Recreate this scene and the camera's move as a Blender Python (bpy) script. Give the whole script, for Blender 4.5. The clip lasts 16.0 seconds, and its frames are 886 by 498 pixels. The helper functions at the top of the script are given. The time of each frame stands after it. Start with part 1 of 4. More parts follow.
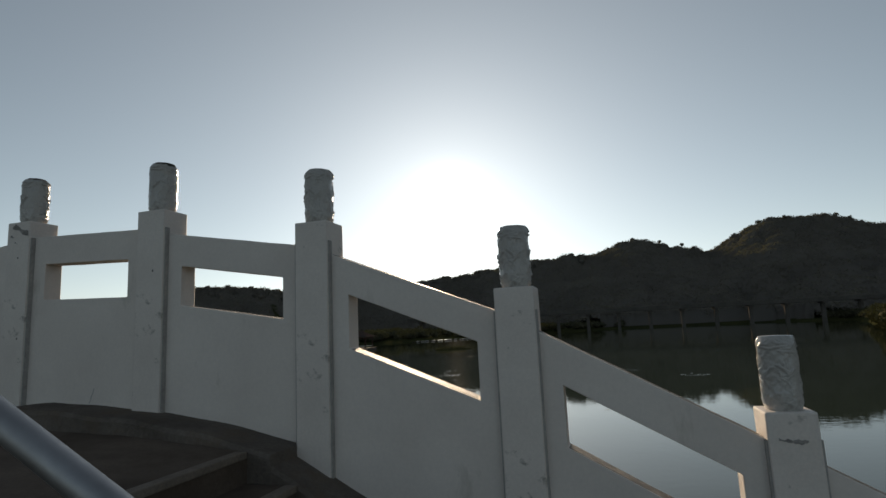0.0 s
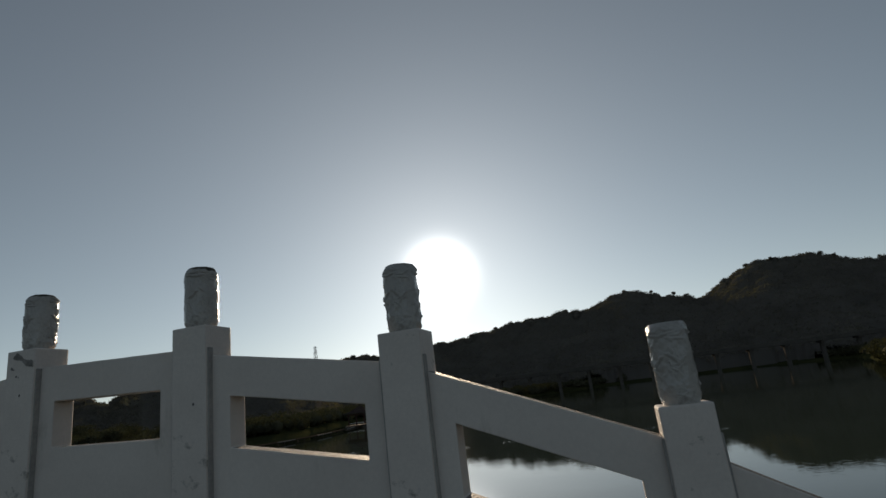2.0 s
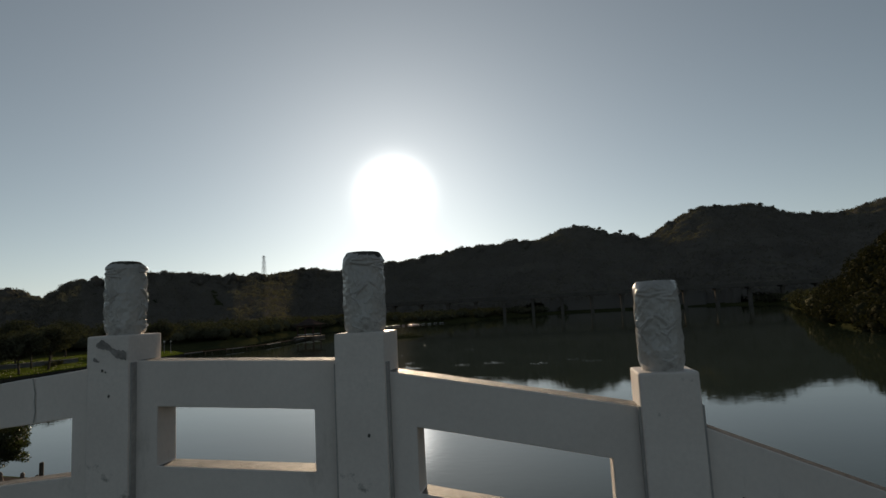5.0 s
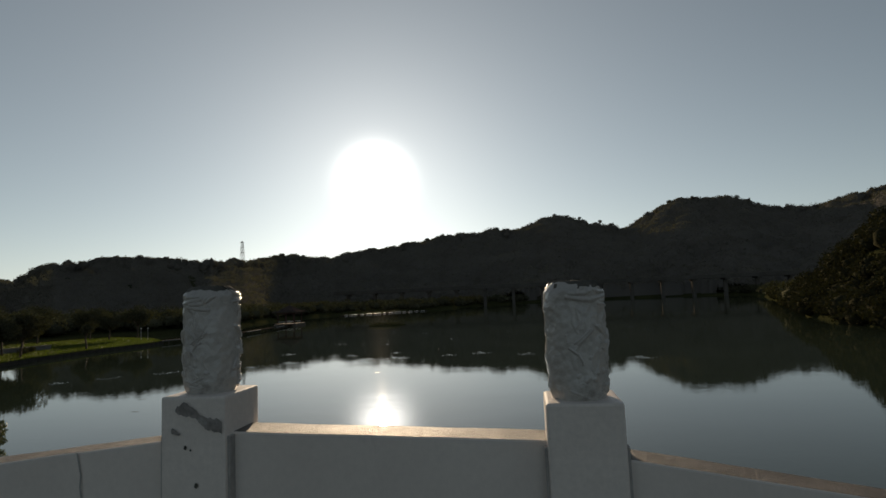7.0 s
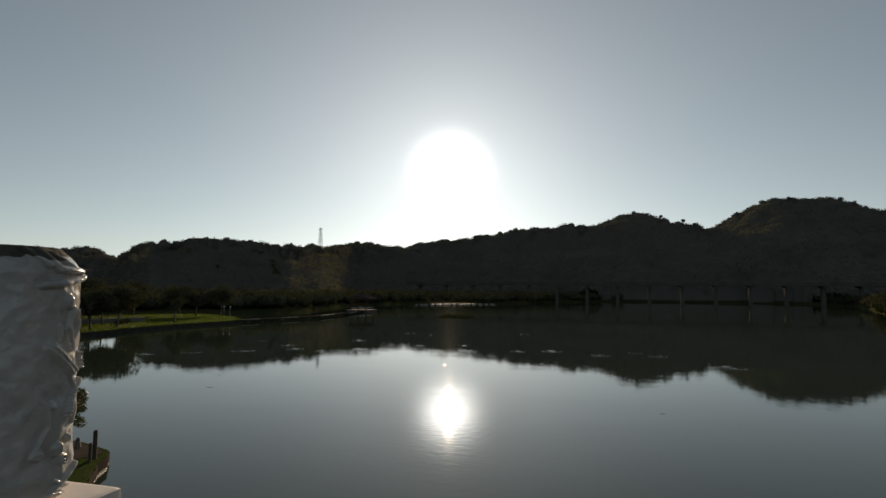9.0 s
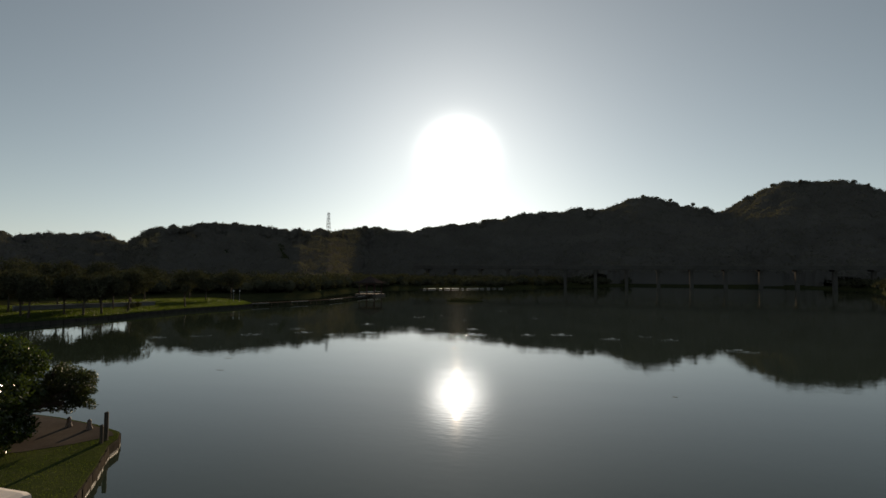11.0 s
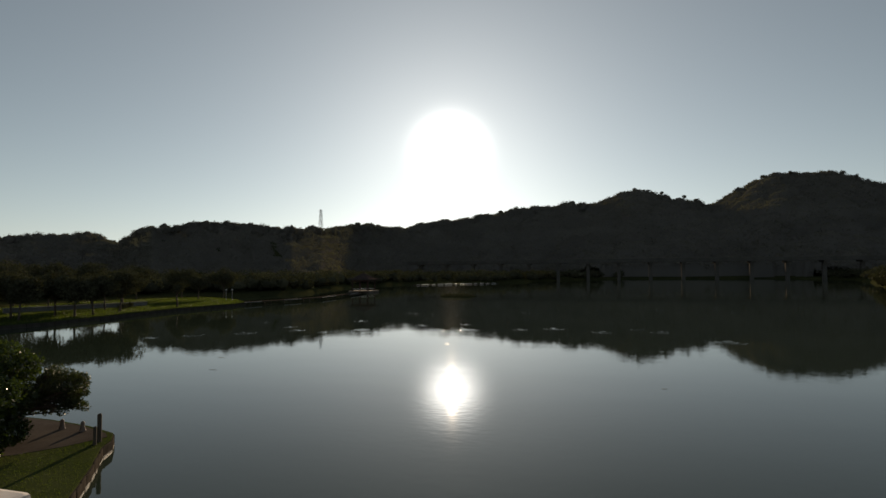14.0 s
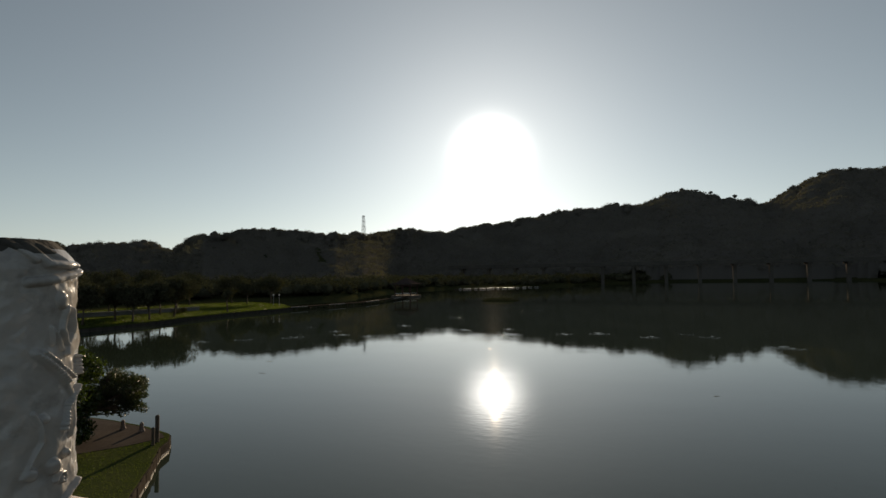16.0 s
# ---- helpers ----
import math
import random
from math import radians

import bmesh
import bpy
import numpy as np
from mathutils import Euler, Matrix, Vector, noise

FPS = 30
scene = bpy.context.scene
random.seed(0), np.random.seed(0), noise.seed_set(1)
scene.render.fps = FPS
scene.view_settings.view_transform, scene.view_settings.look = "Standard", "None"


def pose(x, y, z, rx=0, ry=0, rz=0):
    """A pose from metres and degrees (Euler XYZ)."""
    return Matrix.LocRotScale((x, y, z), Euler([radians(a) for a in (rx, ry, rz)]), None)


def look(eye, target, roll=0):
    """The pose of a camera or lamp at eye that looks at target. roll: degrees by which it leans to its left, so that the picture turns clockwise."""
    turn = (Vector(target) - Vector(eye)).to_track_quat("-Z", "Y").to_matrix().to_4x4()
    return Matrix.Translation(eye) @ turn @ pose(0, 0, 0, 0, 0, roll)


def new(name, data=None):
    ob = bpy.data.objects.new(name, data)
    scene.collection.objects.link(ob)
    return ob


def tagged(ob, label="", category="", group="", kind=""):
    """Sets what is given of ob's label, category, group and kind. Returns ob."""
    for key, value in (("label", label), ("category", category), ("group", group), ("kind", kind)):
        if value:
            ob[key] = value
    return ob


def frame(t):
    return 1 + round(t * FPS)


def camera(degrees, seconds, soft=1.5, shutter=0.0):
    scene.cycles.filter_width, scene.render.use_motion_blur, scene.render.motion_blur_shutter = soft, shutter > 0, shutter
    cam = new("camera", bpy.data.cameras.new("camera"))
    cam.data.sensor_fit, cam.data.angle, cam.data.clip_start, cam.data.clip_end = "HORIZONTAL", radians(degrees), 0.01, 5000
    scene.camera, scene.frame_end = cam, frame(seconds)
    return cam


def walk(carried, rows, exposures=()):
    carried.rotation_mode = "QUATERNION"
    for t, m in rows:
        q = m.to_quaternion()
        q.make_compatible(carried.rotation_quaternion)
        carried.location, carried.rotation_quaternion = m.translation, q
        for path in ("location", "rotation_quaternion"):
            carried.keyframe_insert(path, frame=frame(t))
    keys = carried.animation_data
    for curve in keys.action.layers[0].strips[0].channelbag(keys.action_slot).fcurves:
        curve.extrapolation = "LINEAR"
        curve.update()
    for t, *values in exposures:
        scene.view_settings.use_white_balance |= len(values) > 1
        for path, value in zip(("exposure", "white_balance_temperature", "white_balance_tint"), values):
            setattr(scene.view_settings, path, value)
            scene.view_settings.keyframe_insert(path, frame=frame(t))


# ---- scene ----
cam = camera(77.86, 16.0)
PATH = [
    (0.0, (2.656, -2.803, 4.361), (1.289, 1.951, 5.088), -2.72),
    (0.5, (2.526, -2.712, 4.350), (1.109, 1.976, 5.365), -5.00),
    (1.0, (2.338, -2.518, 4.497), (0.971, 2.135, 5.710), -6.21),
    (1.5, (2.144, -2.459, 4.568), (0.882, 2.200, 5.875), -6.44),
    (2.0, (1.962, -2.418, 4.689), (0.759, 2.259, 5.985), -7.07),
    (2.5, (1.774, -2.304, 4.769), (0.618, 2.410, 5.968), -7.18),
    (3.0, (1.573, -2.273, 4.853), (0.419, 2.467, 5.946), -6.23),
    (3.5, (1.390, -2.292, 5.000), (0.152, 2.455, 5.968), -5.56),
    (4.0, (1.197, -2.206, 5.059), (0.040, 2.593, 5.855), -4.61),
    (4.2, (1.121, -2.174, 5.085), (0.020, 2.649, 5.817), -4.10),
    (6.3, (0.029, -2.051, 5.461), (-0.673, 2.876, 5.935), -3.10),
    (6.5, (-0.035, -1.956, 5.463), (-0.747, 2.971, 5.937), -3.26),
    (7.0, (-0.137, -1.586, 5.471), (-0.852, 3.343, 5.910), -2.51),
    (7.5, (-0.302, -1.288, 5.469), (-1.205, 3.612, 5.891), -1.91),
    (8.0, (-0.283, -0.984, 5.460), (-1.320, 3.893, 5.833), -0.86),
    (8.5, (-0.274, -0.722, 5.463), (-1.451, 4.123, 5.833), 0.11),
    (9.0, (-0.379, -0.518, 5.484), (-1.738, 4.279, 5.869), 0.42),
    (9.5, (-0.468, -0.358, 5.427), (-1.851, 4.434, 5.780), 0.55),
    (10.0, (-0.563, -0.236, 5.391), (-1.996, 4.546, 5.684), 0.46),
    (12.5, (-0.531, -0.245, 5.398), (-1.902, 4.558, 5.633), -0.06),
    (13.0, (-0.477, -0.290, 5.418), (-1.799, 4.526, 5.662), -0.20),
    (13.5, (-0.446, -0.335, 5.436), (-1.771, 4.480, 5.666), -0.34),
    (14.0, (-0.405, -0.360, 5.453), (-1.774, 4.445, 5.656), -0.46),
    (14.5, (-0.397, -0.375, 5.464), (-1.862, 4.402, 5.641), -0.50),
    (15.0, (-0.405, -0.384, 5.473), (-1.998, 4.352, 5.655), -0.60),
    (15.5, (-0.408, -0.397, 5.482), (-2.085, 4.309, 5.695), -0.76),
    (16.0, (-0.410, -0.405, 5.488), (-2.138, 4.281, 5.733), -0.88),
]
walk(cam, [(t, look(eye, target, roll)) for t, eye, target, roll in PATH],
     [(0.0, 0.57, 7550, 15), (1.0, 0.26, 7350, 15), (2.5, 0.01, 7300, 15), (4.0, 0.07, 7350, 15), (6.5, 0.18, 7700, 15), (16.0, 0.21, 7750, 15)])

# ---- world, sun and exposure ----
SUN_AZ, SUN_EL = radians(-15.1), radians(12.43)
SUN_DIR = Vector((math.sin(SUN_AZ) * math.cos(SUN_EL), math.cos(SUN_AZ) * math.cos(SUN_EL), math.sin(SUN_EL)))

world = bpy.data.worlds.new("sky")
scene.world = world
world.use_nodes = True
wt = world.node_tree
wt.nodes.clear()
w_out = wt.nodes.new("ShaderNodeOutputWorld")
sky = wt.nodes.new("ShaderNodeTexSky")
sky.sky_type = "NISHITA"
sky.sun_disc = False
sky.sun_elevation, sky.sun_rotation = SUN_EL, SUN_AZ
sky.altitude, sky.air_density, sky.dust_density, sky.ozone_density = 20.0, 1.0, 0.15, 2.0
w_bg = wt.nodes.new("ShaderNodeBackground")
w_bg.inputs["Strength"].default_value = 0.068
# thin grey-blue haze evens out the sky's colour
w_bw = wt.nodes.new("ShaderNodeRGBToBW")
wt.links.new(sky.outputs[0], w_bw.inputs[0])
w_tint = wt.nodes.new("ShaderNodeVectorMath")
w_tint.operation = "SCALE"
w_tint.inputs[0].default_value = (0.74, 1.042, 1.29)
wt.links.new(w_bw.outputs[0], w_tint.inputs["Scale"])
w_mix = wt.nodes.new("ShaderNodeMix")
w_mix.data_type = "RGBA"
w_mix.inputs[0].default_value = 0.6
wt.links.new(sky.outputs[0], w_mix.inputs[6])
wt.links.new(w_tint.outputs[0], w_mix.inputs[7])
wt.links.new(w_mix.outputs[2], w_bg.inputs["Color"])
# the dazzling hazy aureole round the low sun
w_tc = wt.nodes.new("ShaderNodeTexCoord")
w_nrm = wt.nodes.new("ShaderNodeVectorMath")
w_nrm.operation = "NORMALIZE"
wt.links.new(w_tc.outputs["Generated"], w_nrm.inputs[0])
w_dot = wt.nodes.new("ShaderNodeVectorMath")
w_dot.operation = "DOT_PRODUCT"
w_dot.inputs[1].default_value = SUN_DIR
wt.links.new(w_nrm.outputs[0], w_dot.inputs[0])


def w_math(op, a, b=None):
    n = wt.nodes.new("ShaderNodeMath")
    n.operation = op
    for i, v in enumerate((a, b)):
        if v is None:
            continue
        if isinstance(v, (int, float)):
            n.inputs[i].default_value = v
        else:
            wt.links.new(v, n.inputs[i])
    return n.outputs[0]


w_cos = w_math("MINIMUM", w_dot.outputs["Value"], 1.0)
w_ang = w_math("ARCCOSINE", w_cos)
# the dazzling core falls off as a bell, the haze round it slowly
w_core = w_math("MULTIPLY", w_ang, 1.0 / radians(2.35))
w_core = w_math("EXPONENT", w_math("MULTIPLY", w_math("MULTIPLY", w_core, w_core), -1.0))
w_sum = w_math("MULTIPLY", w_core, 3.9)
for amp, deg in ((0.15, 8.0), (0.23, 24.0)):
    e = w_math("EXPONENT", w_math("MULTIPLY", w_ang, -1.0 / radians(deg)))
    w_sum = w_math("ADD", w_sum, w_math("MULTIPLY", e, amp))
w_bg2 = wt.nodes.new("ShaderNodeBackground")
w_bg2.inputs["Color"].default_value = (0.91, 0.99, 1.04, 1)
wt.links.new(w_sum, w_bg2.inputs["Strength"])
w_add = wt.nodes.new("ShaderNodeAddShader")
wt.links.new(w_bg.outputs[0], w_add.inputs[0])
wt.links.new(w_bg2.outputs[0], w_add.inputs[1])
wt.links.new(w_add.outputs[0], w_out.inputs["Surface"])

sun = new("sun", bpy.data.lights.new("sun", "SUN"))
sun.data.energy, sun.data.angle, sun.data.color = 2.9, radians(0.53), (1.0, 0.86, 0.66)
sun.matrix_world = look(SUN_DIR * 100, (0, 0, 0))

# ---- materials ----


def material(name):
    m = bpy.data.materials.new(name)
    m.use_nodes = True
    m.node_tree.nodes.clear()
    return m, m.node_tree


def node(nt, kind, **values):
    n = nt.nodes.new(kind)
    for k, v in values.items():
        n.inputs[k.replace("_", " ")].default_value = v
    return n


def noise_node(nt, scale, detail=4.0, rough=0.55, stretch=None, coord="Object"):
    tc = nt.nodes.new("ShaderNodeTexCoord")
    n = node(nt, "ShaderNodeTexNoise", Scale=scale, Detail=detail, Roughness=rough)
    if stretch:
        mp = nt.nodes.new("ShaderNodeMapping")
        mp.inputs["Scale"].default_value = stretch
        nt.links.new(tc.outputs[coord], mp.inputs["Vector"])
        nt.links.new(mp.outputs[0], n.inputs["Vector"])
    else:
        nt.links.new(tc.outputs[coord], n.inputs["Vector"])
    return n


def ramp(nt, source, stops):
    r = nt.nodes.new("ShaderNodeValToRGB")
    while len(r.color_ramp.elements) < len(stops):
        r.color_ramp.elements.new(0.5)
    for e, (p, c) in zip(r.color_ramp.elements, stops):
        e.position, e.color = p, (*c, 1) if len(c) == 3 else c
    nt.links.new(source, r.inputs[0])
    return r.outputs[0]


def blend(nt, fac, a, b, kind="MIX"):
    n = nt.nodes.new("ShaderNodeMix")
    n.data_type, n.blend_type = "RGBA", kind
    for sock, v in ((n.inputs["Factor"], fac), (n.inputs[6], a), (n.inputs[7], b)):
        if isinstance(v, (int, float)):
            sock.default_value = v
        elif isinstance(v, tuple):
            sock.default_value = (*v, 1)
        else:
            nt.links.new(v, sock)
    return n.outputs[2]


def surface(name, c1, c2, scale=4.0, fine=40.0, rough=0.7, bump=0.2, metal=0.0, stains=None, stretch=None, depth=0.004, spec=0.5, grain=0.2):
    """A two-scale surface: broad colour change, fine grain, bump, and stains of their own shape."""
    m, nt = material(name)
    out = nt.nodes.new("ShaderNodeOutputMaterial")
    p = node(nt, "ShaderNodeBsdfPrincipled", Metallic=metal)
    p.inputs["Specular IOR Level"].default_value = spec
    big = noise_node(nt, scale, 5.0, 0.6, stretch)
    small = noise_node(nt, fine, 6.0, 0.65)
    col = ramp(nt, big.outputs["Fac"], ((0.32, c1), (0.68, c2)))
    fine_tone = ramp(nt, small.outputs["Fac"], ((0.3, (1 - grain,) * 3), (0.7, (1 + grain / 2,) * 3)))
    col = blend(nt, 1.0, col, fine_tone, "MULTIPLY")
    if stains:
        colour, s_scale, lo, hi, s_stretch = stains
        st = noise_node(nt, s_scale, 6.0, 0.7, s_stretch)
        col = blend(nt, ramp(nt, st.outputs["Fac"], ((lo, (0, 0, 0)), (hi, (1, 1, 1)))), col, colour)
    nt.links.new(col, p.inputs["Base Color"])
    rr = ramp(nt, small.outputs["Fac"], ((0.3, (rough - 0.08,) * 3), (0.7, (min(rough + 0.1, 1.0),) * 3)))
    nt.links.new(rr, p.inputs["Roughness"])
    b = node(nt, "ShaderNodeBump", Strength=bump, Distance=depth)
    nt.links.new(small.outputs["Fac"], b.inputs["Height"])
    nt.links.new(b.outputs[0], p.inputs["Normal"])
    nt.links.new(p.outputs[0], out.inputs["Surface"])
    return m


def foliage(name, c1, c2, gloss=0.35, scale=0.6, through_light=0.45, vary=0.4, spec=0.5):
    m, nt = material(name)
    out = nt.nodes.new("ShaderNodeOutputMaterial")
    geo = nt.nodes.new("ShaderNodeNewGeometry")
    big = noise_node(nt, scale, 3.0)
    col = ramp(nt, big.outputs["Fac"], ((0.3, c1), (0.7, c2)))
    tone = ramp(nt, geo.outputs["Random Per Island"], ((0.0, (1 - vary,) * 3), (1.0, (1 + vary, 1 + vary, 1 + vary * 0.6))))
    col = blend(nt, 1.0, col, tone, "MULTIPLY")
    p = node(nt, "ShaderNodeBsdfPrincipled", Roughness=gloss)
    p.inputs["Specular IOR Level"].default_value = spec
    tr = nt.nodes.new("ShaderNodeBsdfTranslucent")
    nt.links.new(col, p.inputs["Base Color"])
    nt.links.new(blend(nt, 1.0, col, (1.2, 1.3, 0.5), "MULTIPLY"), tr.inputs["Color"])
    mix = node(nt, "ShaderNodeMixShader", Fac=through_light)
    nt.links.new(p.outputs[0], mix.inputs[1])
    nt.links.new(tr.outputs[0], mix.inputs[2])
    nt.links.new(mix.outputs[0], out.inputs["Surface"])
    return m


WHITE = surface("white_paint", (0.70, 0.62, 0.565), (0.79, 0.71, 0.65), 2.0, 55.0, 0.55, 0.10, grain=0.05,
                stains=((0.50, 0.44, 0.38), 3.2, 0.62, 0.80, (1.6, 1.6, 0.5)))
POST = surface("chipped_white_paint", (0.70, 0.62, 0.565), (0.79, 0.71, 0.65), 3.0, 60.0, 0.5, 0.15, grain=0.07,
               stains=((0.33, 0.29, 0.25), 7.0, 0.60, 0.68, (1, 1, 1.2)))
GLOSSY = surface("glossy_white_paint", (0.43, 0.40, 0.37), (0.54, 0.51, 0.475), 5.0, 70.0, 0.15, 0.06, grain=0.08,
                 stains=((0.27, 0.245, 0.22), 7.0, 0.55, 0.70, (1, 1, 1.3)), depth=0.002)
MOSSY = surface("mossy_black_cement", (0.07, 0.065, 0.055), (0.16, 0.145, 0.125), 14.0, 80.0, 0.9, 0.6, spec=0.1)
PEELED = surface("peeling_white_paint", (0.70, 0.62, 0.565), (0.79, 0.71, 0.65), 3.0, 60.0, 0.5, 0.25, grain=0.09,
                 stains=((0.36, 0.315, 0.275), 6.0, 0.58, 0.70, (1.0, 1.0, 1.3)))
BARE = surface("bare_weathered_cement", (0.10, 0.084, 0.070), (0.20, 0.175, 0.152), 12.0, 110.0, 0.55, 1.0, depth=0.008, grain=0.35, spec=0.3,
               stains=((0.22, 0.20, 0.18), 22.0, 0.58, 0.7, (1, 1, 1)))
FLAKED = surface("flaked_grey_cement", (0.24, 0.215, 0.20), (0.42, 0.385, 0.36), 16.0, 70.0, 0.85, 0.6, spec=0.2, grain=0.3)
JOINT = surface("dark_grey_joint", (0.36, 0.335, 0.315), (0.47, 0.44, 0.41), 6.0, 50.0, 0.9, 0.3)
CONCRETE = surface("grey_concrete", (0.12, 0.098, 0.082), (0.21, 0.175, 0.15), 2.5, 45.0, 0.95, 0.9, spec=0.1, depth=0.01,
                   stains=((0.16, 0.12, 0.09), 4.0, 0.5, 0.7, None))
STEP = surface("brown_step_stone", (0.10, 0.072, 0.055), (0.17, 0.128, 0.10), 3.0, 60.0, 0.9, 0.4, spec=0.2)
NOSING = surface("worn_step_nosing", (0.19, 0.15, 0.12), (0.27, 0.22, 0.18), 5.0, 60.0, 0.85, 0.5, spec=0.2)
STEEL = surface("stainless_steel", (0.34, 0.33, 0.33), (0.46, 0.45, 0.45), 6.0, 30.0, 0.5, 0.02, metal=0.9, grain=0.08)
EARTH = surface("earth", (0.035, 0.038, 0.018), (0.06, 0.06, 0.025), 0.05, 1.5, 0.95, 0.3, spec=0.0)
LAWN = surface("lawn_ground", (0.045, 0.06, 0.02), (0.08, 0.09, 0.034), 0.5, 8.0, 0.95, 0.4, depth=0.03, spec=0.0)
PATHWAY = surface("path_paving", (0.085, 0.07, 0.06), (0.13, 0.11, 0.095), 0.8, 14.0, 0.9, 0.3, spec=0.0)
STONE = surface("bank_stone", (0.05, 0.042, 0.034), (0.095, 0.08, 0.066), 1.5, 12.0, 0.9, 0.5, depth=0.02, spec=0.0)
TOE = surface("pale_wet_stone", (0.20, 0.18, 0.16), (0.32, 0.30, 0.27), 1.5, 12.0, 0.5, 0.5, depth=0.02)
DARKSTONE = surface("dark_wet_stone", (0.045, 0.04, 0.034), (0.08, 0.07, 0.06), 0.5, 5.0, 0.9, 0.5, depth=0.02, spec=0.0)
BARK = surface("bark", (0.07, 0.05, 0.035), (0.13, 0.10, 0.075), 3.0, 25.0, 0.9, 0.6, stretch=(1, 1, 0.2), depth=0.01)
DARKWOOD = surface("dark_wood_post", (0.06, 0.045, 0.035), (0.11, 0.085, 0.06), 5.0, 40.0, 0.8, 0.5, stretch=(1, 1, 0.2))
DECKWOOD = surface("dull_deck_boards", (0.05, 0.04, 0.032), (0.085, 0.07, 0.055), 2.0, 20.0, 0.95, 0.3, spec=0.0)
PINK = surface("worn_bollard_paint", (0.20, 0.145, 0.12), (0.27, 0.20, 0.165), 5.0, 30.0, 0.7, 0.2)
# pale colour that carries the sun glints on far railings and parapets
GLINTPALE = surface("pale_glint_wall", (0.50, 0.49, 0.47), (0.62, 0.61, 0.58), 0.3, 3.0, 0.35, 0.1)
MUTED = surface("muted_pale_grey", (0.17, 0.165, 0.16), (0.26, 0.25, 0.24), 0.5, 5.0, 0.6, 0.2, spec=0.2)
VIADUCT = surface("viaduct_concrete", (0.105, 0.094, 0.084), (0.135, 0.122, 0.109), 0.2, 2.0, 0.9, 0.1, spec=0.0)
ROOF = surface("red_roof_tile", (0.065, 0.048, 0.044), (0.095, 0.068, 0.06), 0.8, 6.0, 0.9, 0.2, spec=0.0)
REDPAINT = surface("red_column_paint", (0.085, 0.05, 0.044), (0.115, 0.065, 0.056), 1.0, 8.0, 0.8, 0.1, spec=0.1)
MAST = surface("galvanised_steel", (0.22, 0.22, 0.23), (0.32, 0.32, 0.33), 0.2, 3.0, 0.5, 0.05, metal=0.6)
GLOBE = surface("white_lamp_globe", (0.78, 0.78, 0.76), (0.82, 0.82, 0.80), 3.0, 20.0, 0.2, 0.0)
GRASS = foliage("grass_blades", (0.055, 0.078, 0.022), (0.09, 0.112, 0.034), 0.5, 0.7, 0.5, 0.4, 0.1)
LEAF = foliage("glossy_leaves", (0.032, 0.050, 0.014), (0.060, 0.082, 0.024), 0.18, 0.9, 0.34)
LEAF_DARK = foliage("dark_leaves", (0.035, 0.045, 0.016), (0.068, 0.075, 0.027), 0.4, 0.8, 0.35)
PARKLEAF = foliage("park_leaves", (0.075, 0.072, 0.048), (0.102, 0.098, 0.068), 0.7, 0.15, 0.09, 0.25, 0.0)
# paler and greyer than leaves: the hazy veil over far hills is in this colour
WOODS = foliage("hazed_wooded_hill", (0.125, 0.112, 0.100), (0.160, 0.143, 0.128), 0.9, 0.02, 0.15, 0.10, 0.0)
SLOPE = foliage("slope_leaves", (0.034, 0.033, 0.021), (0.052, 0.050, 0.032), 0.8, 0.1, 0.10, 0.2, 0.0)
PAD = surface("floating_weed", (0.07, 0.08, 0.035), (0.12, 0.12, 0.07), 1.0, 9.0, 0.45, 0.3, spec=0.3)

# still lake water: a dark body under a mirror, with faint ripples
WATER, nt = material("lake_water")
out = nt.nodes.new("ShaderNodeOutputMaterial")
p = node(nt, "ShaderNodeBsdfPrincipled", Roughness=0.022, IOR=1.333)
murk = noise_node(nt, 0.02, 3.0)
nt.links.new(ramp(nt, murk.outputs["Fac"], ((0.3, (0.026, 0.038, 0.025)), (0.7, (0.034, 0.048, 0.032)))), p.inputs["Base Color"])
r1 = noise_node(nt, 3.2, 2.0, 0.5, (0.7, 1.0, 1.0))
r2 = noise_node(nt, 0.16, 2.0, 0.5, (0.6, 1.0, 1.0))
b1 = node(nt, "ShaderNodeBump", Strength=0.17, Distance=0.011)
b2 = node(nt, "ShaderNodeBump", Strength=0.12, Distance=0.08)
nt.links.new(r1.outputs["Fac"], b1.inputs["Height"])
nt.links.new(r2.outputs["Fac"], b2.inputs["Height"])
nt.links.new(b1.outputs[0], b2.inputs["Normal"])
nt.links.new(b2.outputs[0], p.inputs["Normal"])
nt.links.new(p.outputs[0], out.inputs["Surface"])

# ---- mesh helpers ----


def finish(ob, mats, smooth=False):
    for m in mats if isinstance(mats, (list, tuple)) else (mats,):
        ob.data.materials.append(m)
    if smooth:
        ob.data.shade_smooth()
    return ob


def mesh_of(name, bm):
    me = bpy.data.meshes.new(name)
    bmesh.ops.recalc_face_normals(bm, faces=bm.faces)
    bm.to_mesh(me)
    bm.free()
    return me


def part(name, bm, mat, parent=None, label="", smooth=False):
    ob = new(name, mesh_of(name, bm) if isinstance(bm, bmesh.types.BMesh) else bm)
    finish(ob, mat, smooth)
    ob.parent = parent
    if label:
        ob["label"] = label
    return ob


def thing(name, label, category, group="", kind="", at=(0, 0, 0)):
    ob = new(name)
    ob.location = at
    return tagged(ob, label, category, group, kind)


